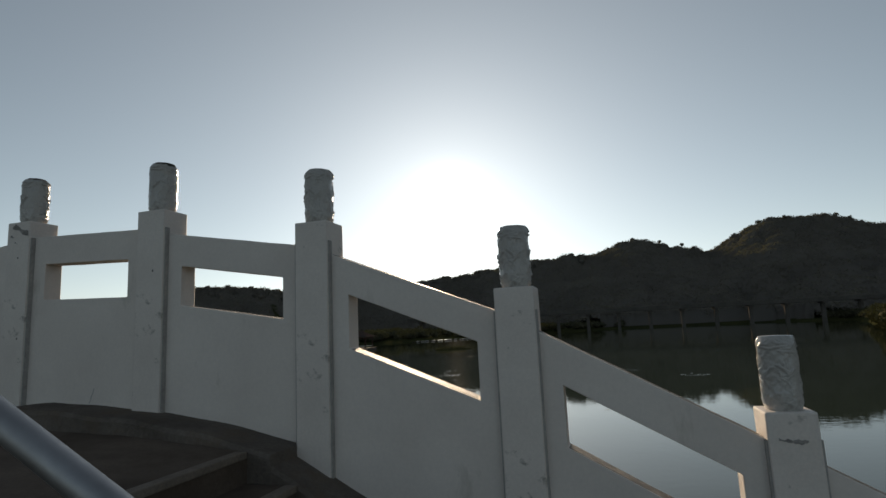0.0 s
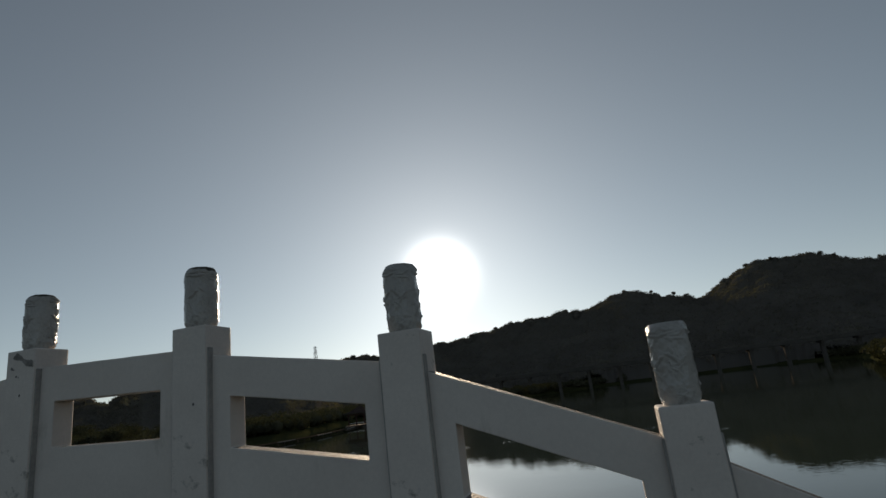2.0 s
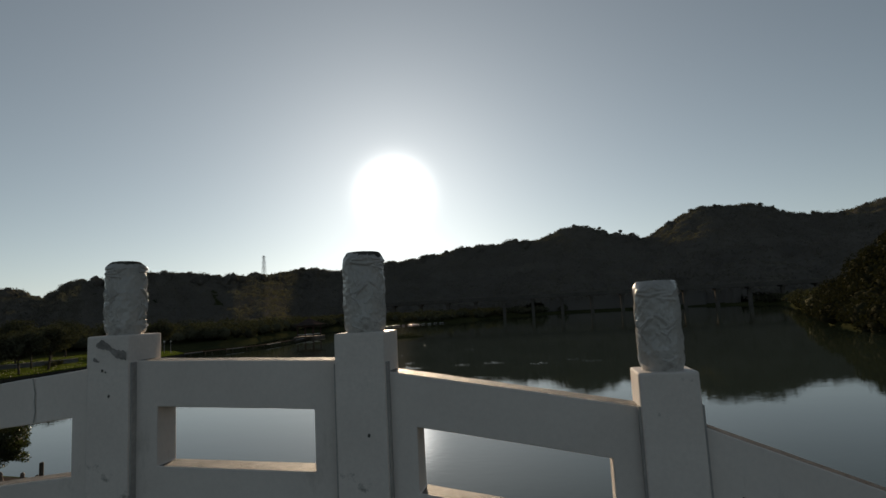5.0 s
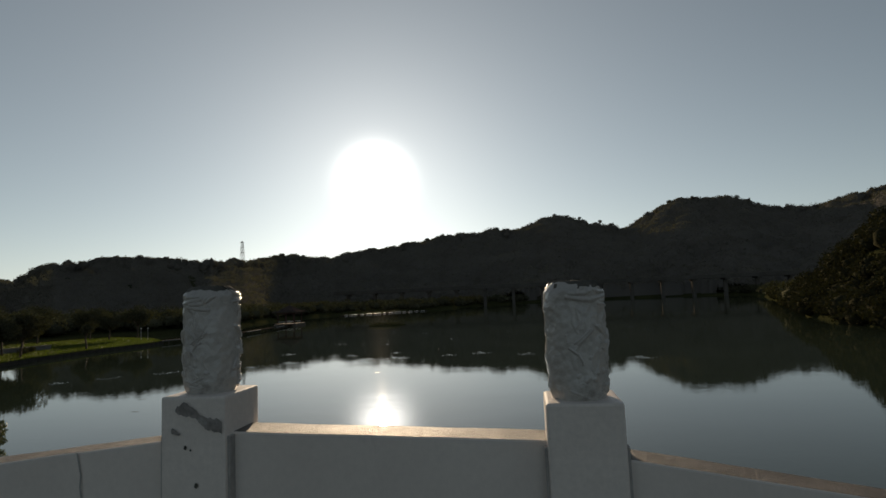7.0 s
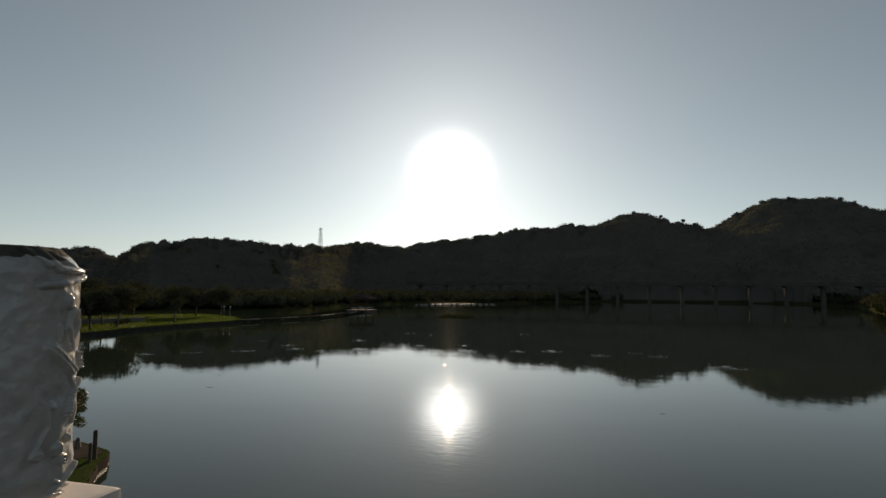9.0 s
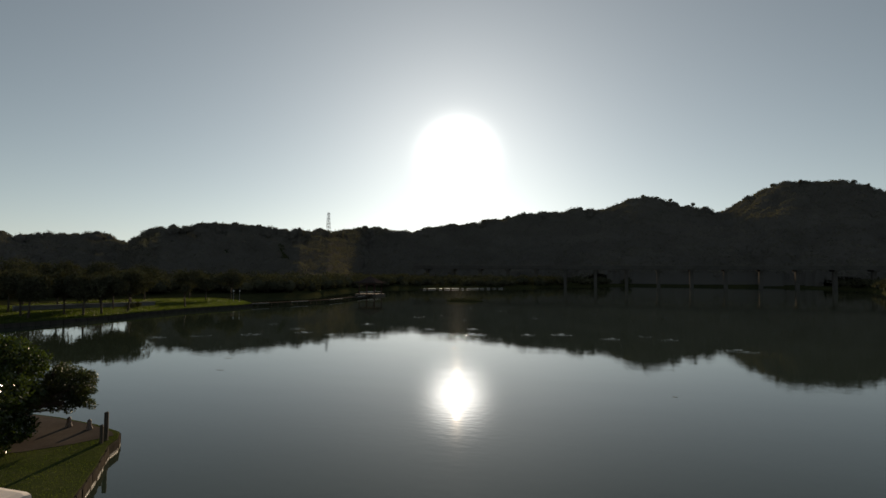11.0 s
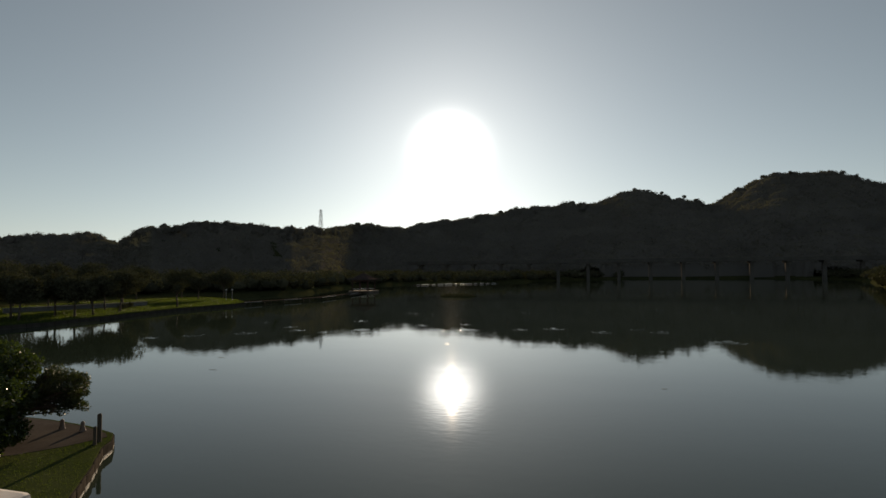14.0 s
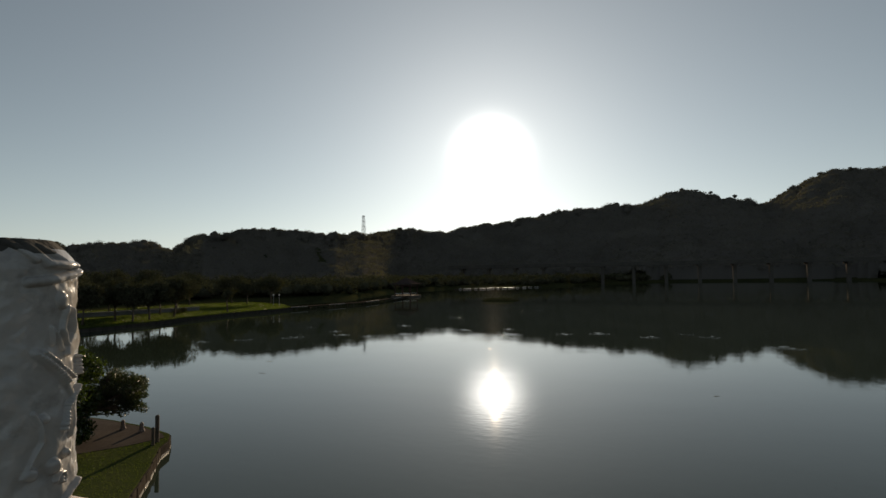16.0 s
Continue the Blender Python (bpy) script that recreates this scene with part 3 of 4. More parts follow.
def finial_mesh(cols, rows_n, turn, shoulder=0.024, height=0.318):
    v, th = np.meshgrid(np.linspace(0, 1, rows_n + 1), np.arange(cols) / cols * math.tau, indexing="ij")
    h = carving(th, v * height * 1000, turn)
    lumps = np.empty(th.shape)
    for i in range(rows_n + 1):
        for j in range(cols):
            q = Vector((2.0 * math.cos(th[i, j]) + turn, 2.0 * math.sin(th[i, j]), v[i, j] * 7.0))
            lumps[i, j] = 0.0040 * noise.noise(q) + 0.0022 * noise.noise(q * 2.7) + 0.0005 * noise.noise(q * 8.0)
    # thick paint rounds every stroke
    for _ in range(1 if cols > 150 else 0):
        g = np.pad(h, ((1, 1), (0, 0)), mode="edge")
        h = 0.6 * h + 0.10 * (g[:-2] + g[2:] + np.roll(h, 1, 1) + np.roll(h, -1, 1))
    base = 0.0782 + 0.0020 * np.sin(math.pi * np.minimum(v / 0.9, 1.0))
    base = base - 0.010 * np.clip(1 - v / 0.12, 0, 1) ** 1.6 - shoulder * np.clip((v - 0.89) / 0.11, 0, 1) ** 1.8
    rad = base + lumps + h * np.clip(v / 0.03 + 0.3, 0, 1) * (1 - 0.4 * np.clip((v - 0.95) / 0.05, 0, 1))
    ring = np.stack([rad * np.cos(th), rad * np.sin(th), v * height], -1).reshape(-1, 3)
    verts = np.concatenate((ring, [(0, 0, height + 0.003)]))
    I, J = np.meshgrid(np.arange(rows_n), np.arange(cols), indexing="ij")
    J2 = (J + 1) % cols
    quads = np.stack([I * cols + J, I * cols + J2, (I + 1) * cols + J2, (I + 1) * cols + J], -1).reshape(-1, 4).tolist()
    top = rows_n * cols
    lid = [(top + j, top + (j + 1) % cols, len(ring)) for j in range(cols)]
    me = bpy.data.meshes.new("carved_finial")
    me.from_pydata(verts.tolist(), [], quads + lid)
    for f in me.polygons[len(quads):]:
        f.material_index = 1
    # grime settled on the crown, with a ragged lower edge
    edge = height * 0.955
    for f in me.polygons[(rows_n * 8 // 10) * cols:len(quads)]:
        c = f.center
        if c.z > edge + 0.020 * noise.noise(Vector((c.x * 22 + turn, c.y * 22, c.z * 40))) + 0.008 * noise.noise(Vector((c.x * 75, c.y * 75, c.z * 75))):
            f.material_index = 1
    return me


fine_a, fine_b, coarse = finial_mesh(540, 350, 0.0), finial_mesh(280, 180, 70.0, 0.016), finial_mesh(150, 100, 30.0, 0.014)
balustrade = thing("balustrade", "white painted concrete balustrade with carved post tops, along the bridge", "balustrade")
FINIAL_H = 0.318
HALF = 0.10


def post(key, me, label):
    x, top = POSTS[key]
    seat = top - FINIAL_H
    foot = kerb_z(x) - 0.12
    bm = box(bmesh.new(), (-HALF, -HALF, 0), (HALF, HALF, seat - foot), 0.008)
    bmesh.ops.subdivide_edges(bm, edges=[e for e in bm.edges if e.calc_length() > 0.15], cuts=12, use_grid_fill=True)
    for v in bm.verts:
        n = noise.noise(Vector((v.co.x * 9 + x, v.co.y * 9, v.co.z * 9)))
        v.co.x += 0.0022 * n
        v.co.y += 0.0014 * noise.noise(v.co * 11 + Vector((x, 3, 1)))
    if key in "abe":
        for f in bm.faces:
            f.material_index = int(f.calc_center_median().z > seat - foot - 0.2)
    ob = part("post", bm, (POST, PEELED), balustrade, label)
    ob.location = (x, 0, foot)
    f = new("carved_finial", me)
    f.parent, f.location = ob, (0, 0, seat - foot)
    f.rotation_euler = (0, 0, 0.0 if key in "ab" else 0.3 * math.sin(x * 5))
    if key == "b":
        f.location.x, f.scale = -0.004, (1.05, 1.05, 1.0)
    f["label"] = "carved round finial under thick glossy white paint"
    # darker joint strip down the flank
    bm = bmesh.new()
    for s in (1, -1):
        box(bm, (s * (HALF + 0.003) - 0.005, -0.088, 0.02), (s * (HALF + 0.003) + 0.005, -0.056, seat - foot - 0.115))
    part("joint", bm, JOINT, ob, "dark joint strip down the post flank")
    return ob


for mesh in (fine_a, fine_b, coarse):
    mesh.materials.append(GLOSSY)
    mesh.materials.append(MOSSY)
    mesh.shade_smooth()
clean = coarse.copy()
clean.materials[1] = GLOSSY
made_posts = {}
for key, me, label in (("x", coarse, "white painted square post with carved round finial"), ("y", coarse, "white painted square post with carved round finial"),
                       ("z", coarse, "white painted square post with carved round finial"), ("a", fine_a, "stained and chipped white post with carved round finial"),
                       ("b", fine_b, "white painted square post with thickly painted carved finial"), ("c", clean, "white painted post at the head of the steps"),
                       ("d", clean, "white painted post beside the steps"), ("e", clean, "worn white post beside the steps, bare edges"),
                       ("f", clean, "white painted post beside the steps")):
    made_posts[key] = post(key, me, label)


def panel(k0, k1, rail, o_top, o_bot, label, margin=0.105):
    (xa, za), (xb, zb) = POSTS[k0], POSTS[k1]
    line = lambda x: za + (zb - za) * (x - xa) / (xb - xa)
    x0, x1 = xa + HALF - 0.004, xb - HALF + 0.004
    xi0, xi1 = xa + HALF + margin, xb - HALF - margin
    cols = [x0] + list(np.linspace(xi0, xi1, 9)) + [x1]
    bm = bmesh.new()
    ring = {}
    for i, x in enumerate(cols):
        w = 0.0022
        for lvl, off in (("t", -rail), ("u", -o_top), ("l", -o_bot)):
            for side, y in (("f", -0.06), ("b", 0.06)):
                ring[i, lvl, side] = bm.verts.new((x, y + 0.0012 * noise.noise(Vector((x * 6, off, y))), line(x) + off + w * noise.noise(Vector((x * 8, off * 9, y * 7)))))
        for side, y in (("f", -0.06), ("b", 0.06)):
            ring[i, "d", side] = bm.verts.new((x, y, kerb_z(x) - 0.10))
    last = len(cols) - 1
    for i in range(last):
        j = i + 1
        levels = [("t", "u"), ("u", "l"), ("l", "d")]
        for hi, lo in levels:
            if hi == "u" and 0 < i < last - 1:
                continue
            bm.faces.new((ring[i, hi, "f"], ring[j, hi, "f"], ring[j, lo, "f"], ring[i, lo, "f"]))
            bm.faces.new((ring[i, hi, "b"], ring[i, lo, "b"], ring[j, lo, "b"], ring[j, hi, "b"]))
        top = bm.faces.new((ring[i, "t", "f"], ring[i, "t", "b"], ring[j, "t", "b"], ring[j, "t", "f"]))
        top.material_index = 1
        bm.faces.new((ring[i, "d", "f"], ring[j, "d", "f"], ring[j, "d", "b"], ring[i, "d", "b"]))
        if 0 < i < last - 1:
            bm.faces.new((ring[i, "u", "f"], ring[j, "u", "f"], ring[j, "u", "b"], ring[i, "u", "b"]))
            sill = bm.faces.new((ring[i, "l", "f"], ring[i, "l", "b"], ring[j, "l", "b"], ring[j, "l", "f"]))
            sill.material_index = 1
    for i, flip in ((1, 1), (last - 1, 0)):
        bm.faces.new((ring[i, "u", "f"], ring[i, "u", "b"], ring[i, "l", "b"], ring[i, "l", "f"]))
    for i in (0, last):
        for hi, lo in (("t", "u"), ("u", "l"), ("l", "d")):
            bm.faces.new((ring[i, hi, "f"], ring[i, hi, "b"], ring[i, lo, "b"], ring[i, lo, "f"]))
    bmesh.ops.recalc_face_normals(bm, faces=bm.faces)
    sharp = [e for e in bm.edges if len(e.link_faces) == 2 and e.calc_face_angle(0) > 1.0]
    bmesh.ops.bevel(bm, geom=sharp, offset=0.005, segments=2, affect="EDGES", profile=0.5, material=0)
    return part("panel", bm, (WHITE, BARE), balustrade, label)


flat_label = "white painted balustrade panel with one rectangular opening"
slope_label = "sloping white balustrade panel with a slanted opening"
panel("x", "y", 0.460, 0.655, 0.91, slope_label)
panel("y", "z", 0.450, 0.645, 0.89, slope_label)
panel_za = panel("z", "a", 0.440, 0.635, 0.875, flat_label)
panel_ab = panel("a", "b", 0.424, 0.613, 0.850, flat_label)
panel("b", "c", 0.454, 0.648, 0.887, flat_label)
panel("c", "d", 0.468, 0.660, 0.950, slope_label)
panel("d", "e", 0.485, 0.695, 0.980, slope_label)
panel("e", "f", 0.485, 0.695, 0.957, slope_label)

# steel handrail along the middle of the steps
rail = thing("handrail", "round stainless steel handrail on posts over the steps", "handrail", at=(0, -2.02, 0))
RAIL_UP = 0.80
pts = [(1.02, 0, deck_z(1.02) + 0.10), (1.02, 0, deck_z(1.02) + 0.62), (1.05, 0, deck_z(1.05) + 0.74), (1.13, 0, deck_z(1.13) + RAIL_UP)]
pts += [(x, 0, deck_z(x) + RAIL_UP) for x in np.linspace(1.3, 6.6, 12)]
part("rail", tube(bmesh.new(), pts, [0.03] * len(pts), 20), STEEL, rail, smooth=True)
for x in (2.55, 4.05, 5.55):
    part("rail_post", tube(bmesh.new(), [(x, 0, deck_z(x) - 0.12), (x, 0, deck_z(x) + RAIL_UP - 0.01)], [0.02, 0.02], 16), STEEL, rail, smooth=True)

# ---- near bank at the foot of the bridge ----
BANK = [(-5.8, -0.5), (-7.2, 2.9), (-9.55, 6.05), (-11.9, 9.16), (-13.45, 11.2), (-14.7, 12.7), (-15.0, 13.3), (-15.5, 13.85), (-17.0, 14.3), (-19.0, 14.6), (-24.0, 14.8),
        (-34.0, 12.5), (-45.0, 6.0), (-45.0, -14.0), (-9.0, -14.0), (-5.6, -6.0)]
bank = thing("bank", "grassy bank with a paved path and stone edging", "bank", kind="structure")
part("lawn", prism(bmesh.new(), BANK, -1.2, 0.36), LAWN, bank, "short green lawn")
paved = [(-15.3, 13.45), (-15.7, 13.75), (-17.1, 14.2), (-19.1, 14.5), (-24, 14.7), (-32, 12.6), (-31, 9.2), (-22, 10.2), (-17.6, 10.6), (-16.4, 11.4), (-15.7, 12.4)]
part("path", prism(bmesh.new(), paved, 0.30, 0.372), PATHWAY, bank, "brownish paved path")


def edging(outline, width, z0, z1, step, parent, mat, name="edge_stone"):
    """Single edge stones along an open line, lying side by side."""
    me = mesh_of(name, box(bmesh.new(), (-0.5, -0.5, z0), (0.5, 0.5, z1), 0.03))
    me.materials.append(mat)
    for (xa, ya), (xb, yb) in zip(outline, outline[1:]):
        L = math.hypot(xb - xa, yb - ya)
        n = max(1, round(L / step))
        for i in range(n):
            t = (i + 0.5) / n
            ob = new(name, me)
            ob.parent = parent
            ob.location = (xa + (xb - xa) * t, ya + (yb - ya) * t, random.uniform(-0.02, 0.02))
            ob.rotation_euler = (random.uniform(-0.03, 0.03), 0, math.atan2(yb - ya, xb - xa) + random.uniform(-0.03, 0.03))
            ob.scale = (L / n * 0.96, width * random.uniform(0.9, 1.1), 1)


edging([(x - 0.02, y - 0.01) for x, y in BANK[:12]], 0.15, -0.9, 0.31, 0.55, bank, STONE)
edging([(x + 0.06, y - 0.02) for x, y in BANK[:8]], 0.045, -0.9, 0.045, 0.7, bank, TOE, "toe_stone")

# grass blades on the lawn
rng = np.random.default_rng(11)


def inside(poly, x, y):
    hit = np.zeros(len(x), bool)
    for (xa, ya), (xb, yb) in zip(poly, poly[1:] + poly[:1]):
        c = ((ya > y) != (yb > y)) & (x < (xb - xa) * (y - ya) / (yb - ya + 1e-12) + xa)
        hit ^= c
    return hit


def blades(name, x, y, z, h, w, label):
    n = len(x)
    a = rng.uniform(0, math.tau, n)
    lean = rng.uniform(0.1, 0.6, (n, 1)) * h
    d = np.stack([np.cos(a), np.sin(a), np.zeros(n)], -1)
    side = np.stack([-np.sin(a), np.cos(a), np.zeros(n)], -1) * w
    base = np.stack([x, y, z], -1)
    hh = h * rng.uniform(0.6, 1.3, n)
    tip = base + d * lean + np.stack([0 * a, 0 * a, hh], -1)
    V = np.stack([base - side, base + side, tip], 1).reshape(-1, 3)
    ob = finish(new(name, raw_mesh(name, V, np.arange(3 * n).reshape(n, 3))), GRASS)
    return tagged(ob, label, "grass", kind="stuff")


gx, gy = rng.uniform(-22, -5.5, 90000), rng.uniform(0, 14.5, 90000)
ok = inside(BANK, gx, gy) & ~inside(paved, gx, gy) & (gx + gy * 0.2 > -22)
gx, gy = gx[ok], gy[ok]
blades("lawn_grass", gx, gy, np.full(len(gx), 0.355), 0.035, 0.008, "short green grass on the near bank")

# trees of the near bank
rng = np.random.default_rng(21)


def limb_path(a, b, sag, n=5):
    a, b = Vector(a), Vector(b)
    return [a.lerp(b, i / (n - 1)) + Vector((0, 0, sag * math.sin(i / (n - 1) * math.pi))) for i in range(n)]


def tree(name, base, trunk_h, trunk_r, blobs, leaves, leaf, mat, label, shell=0.5):
    ob = thing(name, label, "tree", at=base)
    bm = bmesh.new()
    lean = Vector((rng.uniform(-0.1, 0.1), rng.uniform(-0.1, 0.1), 1)) * trunk_h
    tube(bm, [Vector((0, 0, -0.1)), lean * 0.4, lean], [trunk_r * 1.35, trunk_r, trunk_r * 0.8], 10)
    for bx, by, bz, br in blobs:
        pts = limb_path(lean * rng.uniform(0.7, 1.0), (bx, by, bz), 0.1 * br)
        tube(bm, pts, [trunk_r * f for f in (0.55, 0.45, 0.34, 0.22, 0.1)], 7)
        for _ in range(3):
            d = Vector(rng.normal(size=3)).normalized() * br * 0.8
            tube(bm, limb_path(pts[3], Vector((bx, by, bz)) + d, 0.05), [trunk_r * f for f in (0.22, 0.18, 0.13, 0.09, 0.04)], 5)
    part("trunk", bm, BARK, ob, smooth=True)
    lv, lf = leaf_cloud(rng, in_blobs(rng, blobs, leaves, shell), leaf)
    part("crown", raw_mesh("crown", lv, lf), mat, ob)
    return ob


def clumps(cx, cy, cz, rad, n, small, flat=0.8):
    out = []
    for _ in range(n):
        d = Vector(rng.normal(size=3)).normalized() * rad * rng.uniform(0.45, 0.85)
        out.append((cx + d.x, cy + d.y, cz + d.z * flat, small * rng.uniform(0.7, 1.25)))
    return out


tree("tree", (-17.6, 10.9, 0.36), 0.8, 0.13, clumps(0.25, 0.0, 1.85, 1.6, 40, 0.55, 1.0) + clumps(0.9, -0.1, 1.3, 1.0, 20, 0.42, 1.1) + clumps(0.45, -0.5, 0.75, 0.9, 14, 0.5, 0.5) + clumps(0.75, 0.1, 0.55, 0.8, 12, 0.45, 0.6) + clumps(0.2, -1.1, 0.5, 0.8, 10, 0.45, 0.5), 42000, 0.12, LEAF, "glossy-leaved bushy green tree on the lawn by the path", 0.7)
tree("tree", (-18.3, 12.5, 0.36), 0.9, 0.08, clumps(1.25, 0.75, 1.42, 1.05, 34, 0.24, 0.8) + clumps(0.6, 0.35, 1.5, 0.95, 20, 0.28, 0.8) + clumps(1.6, 0.95, 1.0, 0.6, 10, 0.2, 0.7), 15000, 0.085, LEAF_DARK, "small dark spreading tree over the path by the water")
tree("tree", (-20.4, 11.2, 0.36), 1.0, 0.13, clumps(0, 0, 1.9, 1.7, 20, 0.65), 12000, 0.13, LEAF, "leafy green tree beside the path")
tree("tree", (-19.6, 8.0, 0.36), 1.0, 0.13, clumps(0, 0, 1.7, 1.6, 20, 0.65), 12000, 0.13, LEAF, "leafy green tree on the lawn")

# bollards and mooring posts on the path
for x, y in ((-17.5, 13.75), (-16.6, 13.72)):
    b = thing("bollard", "small worn pinkish stone bollard on the path edge", "bollard", "bollards along the path", at=(x, y, 0.37))
    part("body", tube(bmesh.new(), [(0, 0, -0.02), (0, 0, 0.05), (0, 0, 0.06), (0, 0, 0.24)], [0.10, 0.10, 0.085, 0.055], 16), PINK, b)
    part("cap", tube(bmesh.new(), [(0, 0, 0.238), (0, 0, 0.26), (0, 0, 0.30), (0, 0, 0.33)], [0.064, 0.066, 0.05, 0.015], 16), PINK, b, smooth=True)
for x, y, h, r in ((-15.12, 13.0, 0.86, 0.065), (-14.98, 12.72, 0.56, 0.05)):
    b = thing("mooring_post", "dark weathered wooden post at the bank's corner", "post", "wooden posts", at=(x, y, 0.34))
    part("stake", tube(bmesh.new(), [(0, 0, -0.1), (0.005, 0, h * 0.5), (0, 0.004, h - 0.02), (0, 0, h)], [r, r * 0.97, r * 0.95, r * 0.8], 10), DARKWOOD, b)

# ---- park spit across the water ----
SPIT = [(-61.0, 30), (-57.6, 38), (-56.8, 45), (-57.3, 51), (-58.2, 58), (-58.8, 65), (-58.3, 70), (-57.6, 75), (-58.2, 80), (-66, 88), (-78, 95), (-92, 101), (-108, 84), (-98, 45),
        (-84, 30), (-72, 28)]
spit = thing("spit", "grassy park spit with a low dark stone edge", "bank", kind="structure")
part("lawn", prism(bmesh.new(), SPIT, -1.2, 0.50), LAWN, spit, "sunlit green lawn")
edging(SPIT[:11], 0.4, -0.9, 0.40, 1.4, spit, DARKSTONE)
gx, gy = rng.uniform(-95, -56, 80000), rng.uniform(32, 100, 80000)
ok = inside(SPIT, gx, gy)
gx, gy = gx[ok], gy[ok]
blades("spit_grass", gx, gy, np.full(len(gx), 0.49), 0.14, 0.035, "sunlit grass on the park spit")
rng = np.random.default_rng(33)
for x, y, h, crown in ((-63.8, 45.6, 2.0, 2.3), (-61.0, 44.4, 1.9, 2.1), (-62.6, 49.8, 1.9, 2.2), (-59.4, 49.6, 2.0, 1.9), (-59.8, 52.4, 1.9, 2.2), (-66.0, 59.7, 2.2, 2.5), (-60.6, 57.0, 2.1, 2.4),
                       (-70.0, 66.5, 2.1, 2.5), (-74.0, 87.5, 2.0, 1.9), (-71.5, 91.5, 2.4, 2.4), (-80, 70, 2.5, 3.0), (-74, 58, 2.6, 3.0), (-72, 50, 2.6, 3.0), (-68, 41, 2.4, 3.0), (-64, 36, 2.2, 2.7),
                       (-85, 84, 2.5, 2.8), (-80, 90, 2.4, 2.6), (-86, 62, 2.6, 3.2), (-84, 50, 2.6, 3.2)):
    tree("park_tree", (x, y, 0.48), h + 0.3, 0.105, clumps(0, 0, h + 0.2 + crown * 0.6, crown * 1.05, 15, crown * 0.46, 0.62), 3000, 0.36, PARKLEAF, "dark backlit broadleaf tree on the park lawn")
for x, y in ((-66.4, 64.3), (-65.6, 62.3)):
    ob = thing("bush", "low dark rounded bush on the lawn", "bush", at=(x, y, 0.48))
    lv, lf = leaf_cloud(rng, in_blobs(rng, clumps(0, 0, 0.35, 0.5, 5, 0.45, 0.5), 500), 0.2)
    part("foliage", raw_mesh("foliage", lv, lf), PARKLEAF, ob)


def crack(points, width, parent):
    """A hairline crack: a thin ribbon lying on the panel's face."""
    bm = bmesh.new()
    pairs = [(bm.verts.new((x - width / 2, -0.0632, z)), bm.verts.new((x + width / 2, -0.0632, z))) for x, z in points]
    for a, b in zip(pairs, pairs[1:]):
        bm.faces.new((a[0], a[1], b[1], b[0]))
    return part("crack", bm, JOINT, parent, "hairline crack in the paint")


crack([(-1.503, 5.05), (-1.497, 5.02), (-1.489, 4.985), (-1.492, 4.95), (-1.486, 4.91), (-1.495, 4.86)], 0.006, panel_za)
crack([(-0.432, 4.10), (-0.438, 4.075), (-0.452, 4.05), (-0.455, 4.03), (-0.468, 4.01)], 0.006, panel_ab)
for key, x, z, r in (("a", -1.088, 4.970, 0.006), ("a", -1.121, 5.075, 0.005), ("a", -1.105, 5.068, 0.003), ("a", -1.052, 4.433, 0.006), ("b", 0.03, 4.80, 0.006)):
    owner = made_posts[key]
    bm = bmesh.new()
    n = 9
    ring = [bm.verts.new((x - owner.location.x + r * (1 + 0.3 * math.sin(3 * k)) * math.cos(k / n * math.tau), -0.1035, z - owner.location.z + 1.3 * r * math.sin(k / n * math.tau))) for k in range(n)]
    bm.faces.new(ring)
    part("chip", bm, MOSSY, owner, "dark chip in the paint")



def peeled(key, line, label="dark bare cement where the paint has peeled"):
    """A ragged flaked patch on a post's front: points of x, depth below the head, half width."""
    owner = made_posts[key]
    head = POSTS[key][1] - FINIAL_H - owner.location.z
    n = 40
    xs = np.linspace(line[0][0], line[-1][0], n)
    mid = np.interp(xs, [q[0] for q in line], [q[1] for q in line])
    half = np.interp(xs, [q[0] for q in line], [q[2] for q in line])
    bm = bmesh.new()
    pairs = []
    for x, m, w in zip(xs, mid, half):
        a = 0.010 * noise.noise(Vector((x * 60, 3.0, m))) + 0.004 * noise.noise(Vector((x * 190, 1.0, m)))
        b = 0.010 * noise.noise(Vector((x * 55, 9.0, m))) + 0.004 * noise.noise(Vector((x * 210, 7.0, m)))
        pairs.append((bm.verts.new((x, -0.1036, head - m + max(w + a, 0.001))), bm.verts.new((x, -0.1036, head - m - max(w + b, 0.001)))))
    for a, b in zip(pairs, pairs[1:]):
        bm.faces.new((a[0], a[1], b[1], b[0]))
    return part("peeled_patch", bm, FLAKED, owner, label)


peeled("a", ((-0.052, 0.040, 0.003), (-0.045, 0.035, 0.013), (-0.015, 0.038, 0.020), (0.01, 0.050, 0.012), (0.035, 0.070, 0.014), (0.065, 0.082, 0.018), (0.092, 0.085, 0.020)))
peeled("a", ((-0.065, 0.095, 0.002), (-0.05, 0.100, 0.008), (-0.035, 0.105, 0.002)))
peeled("e", ((-0.06, 0.110, 0.002), (-0.02, 0.118, 0.006), (0.02, 0.122, 0.010), (0.05, 0.115, 0.002)))

tree("park_tree", (-60.6, 67.2, 0.48), 1.9, 0.11, clumps(0, 0, 2.7, 0.9, 7, 0.6, 0.8), 700, 0.3, PARKLEAF, "small dark tree alone on the park lawn")

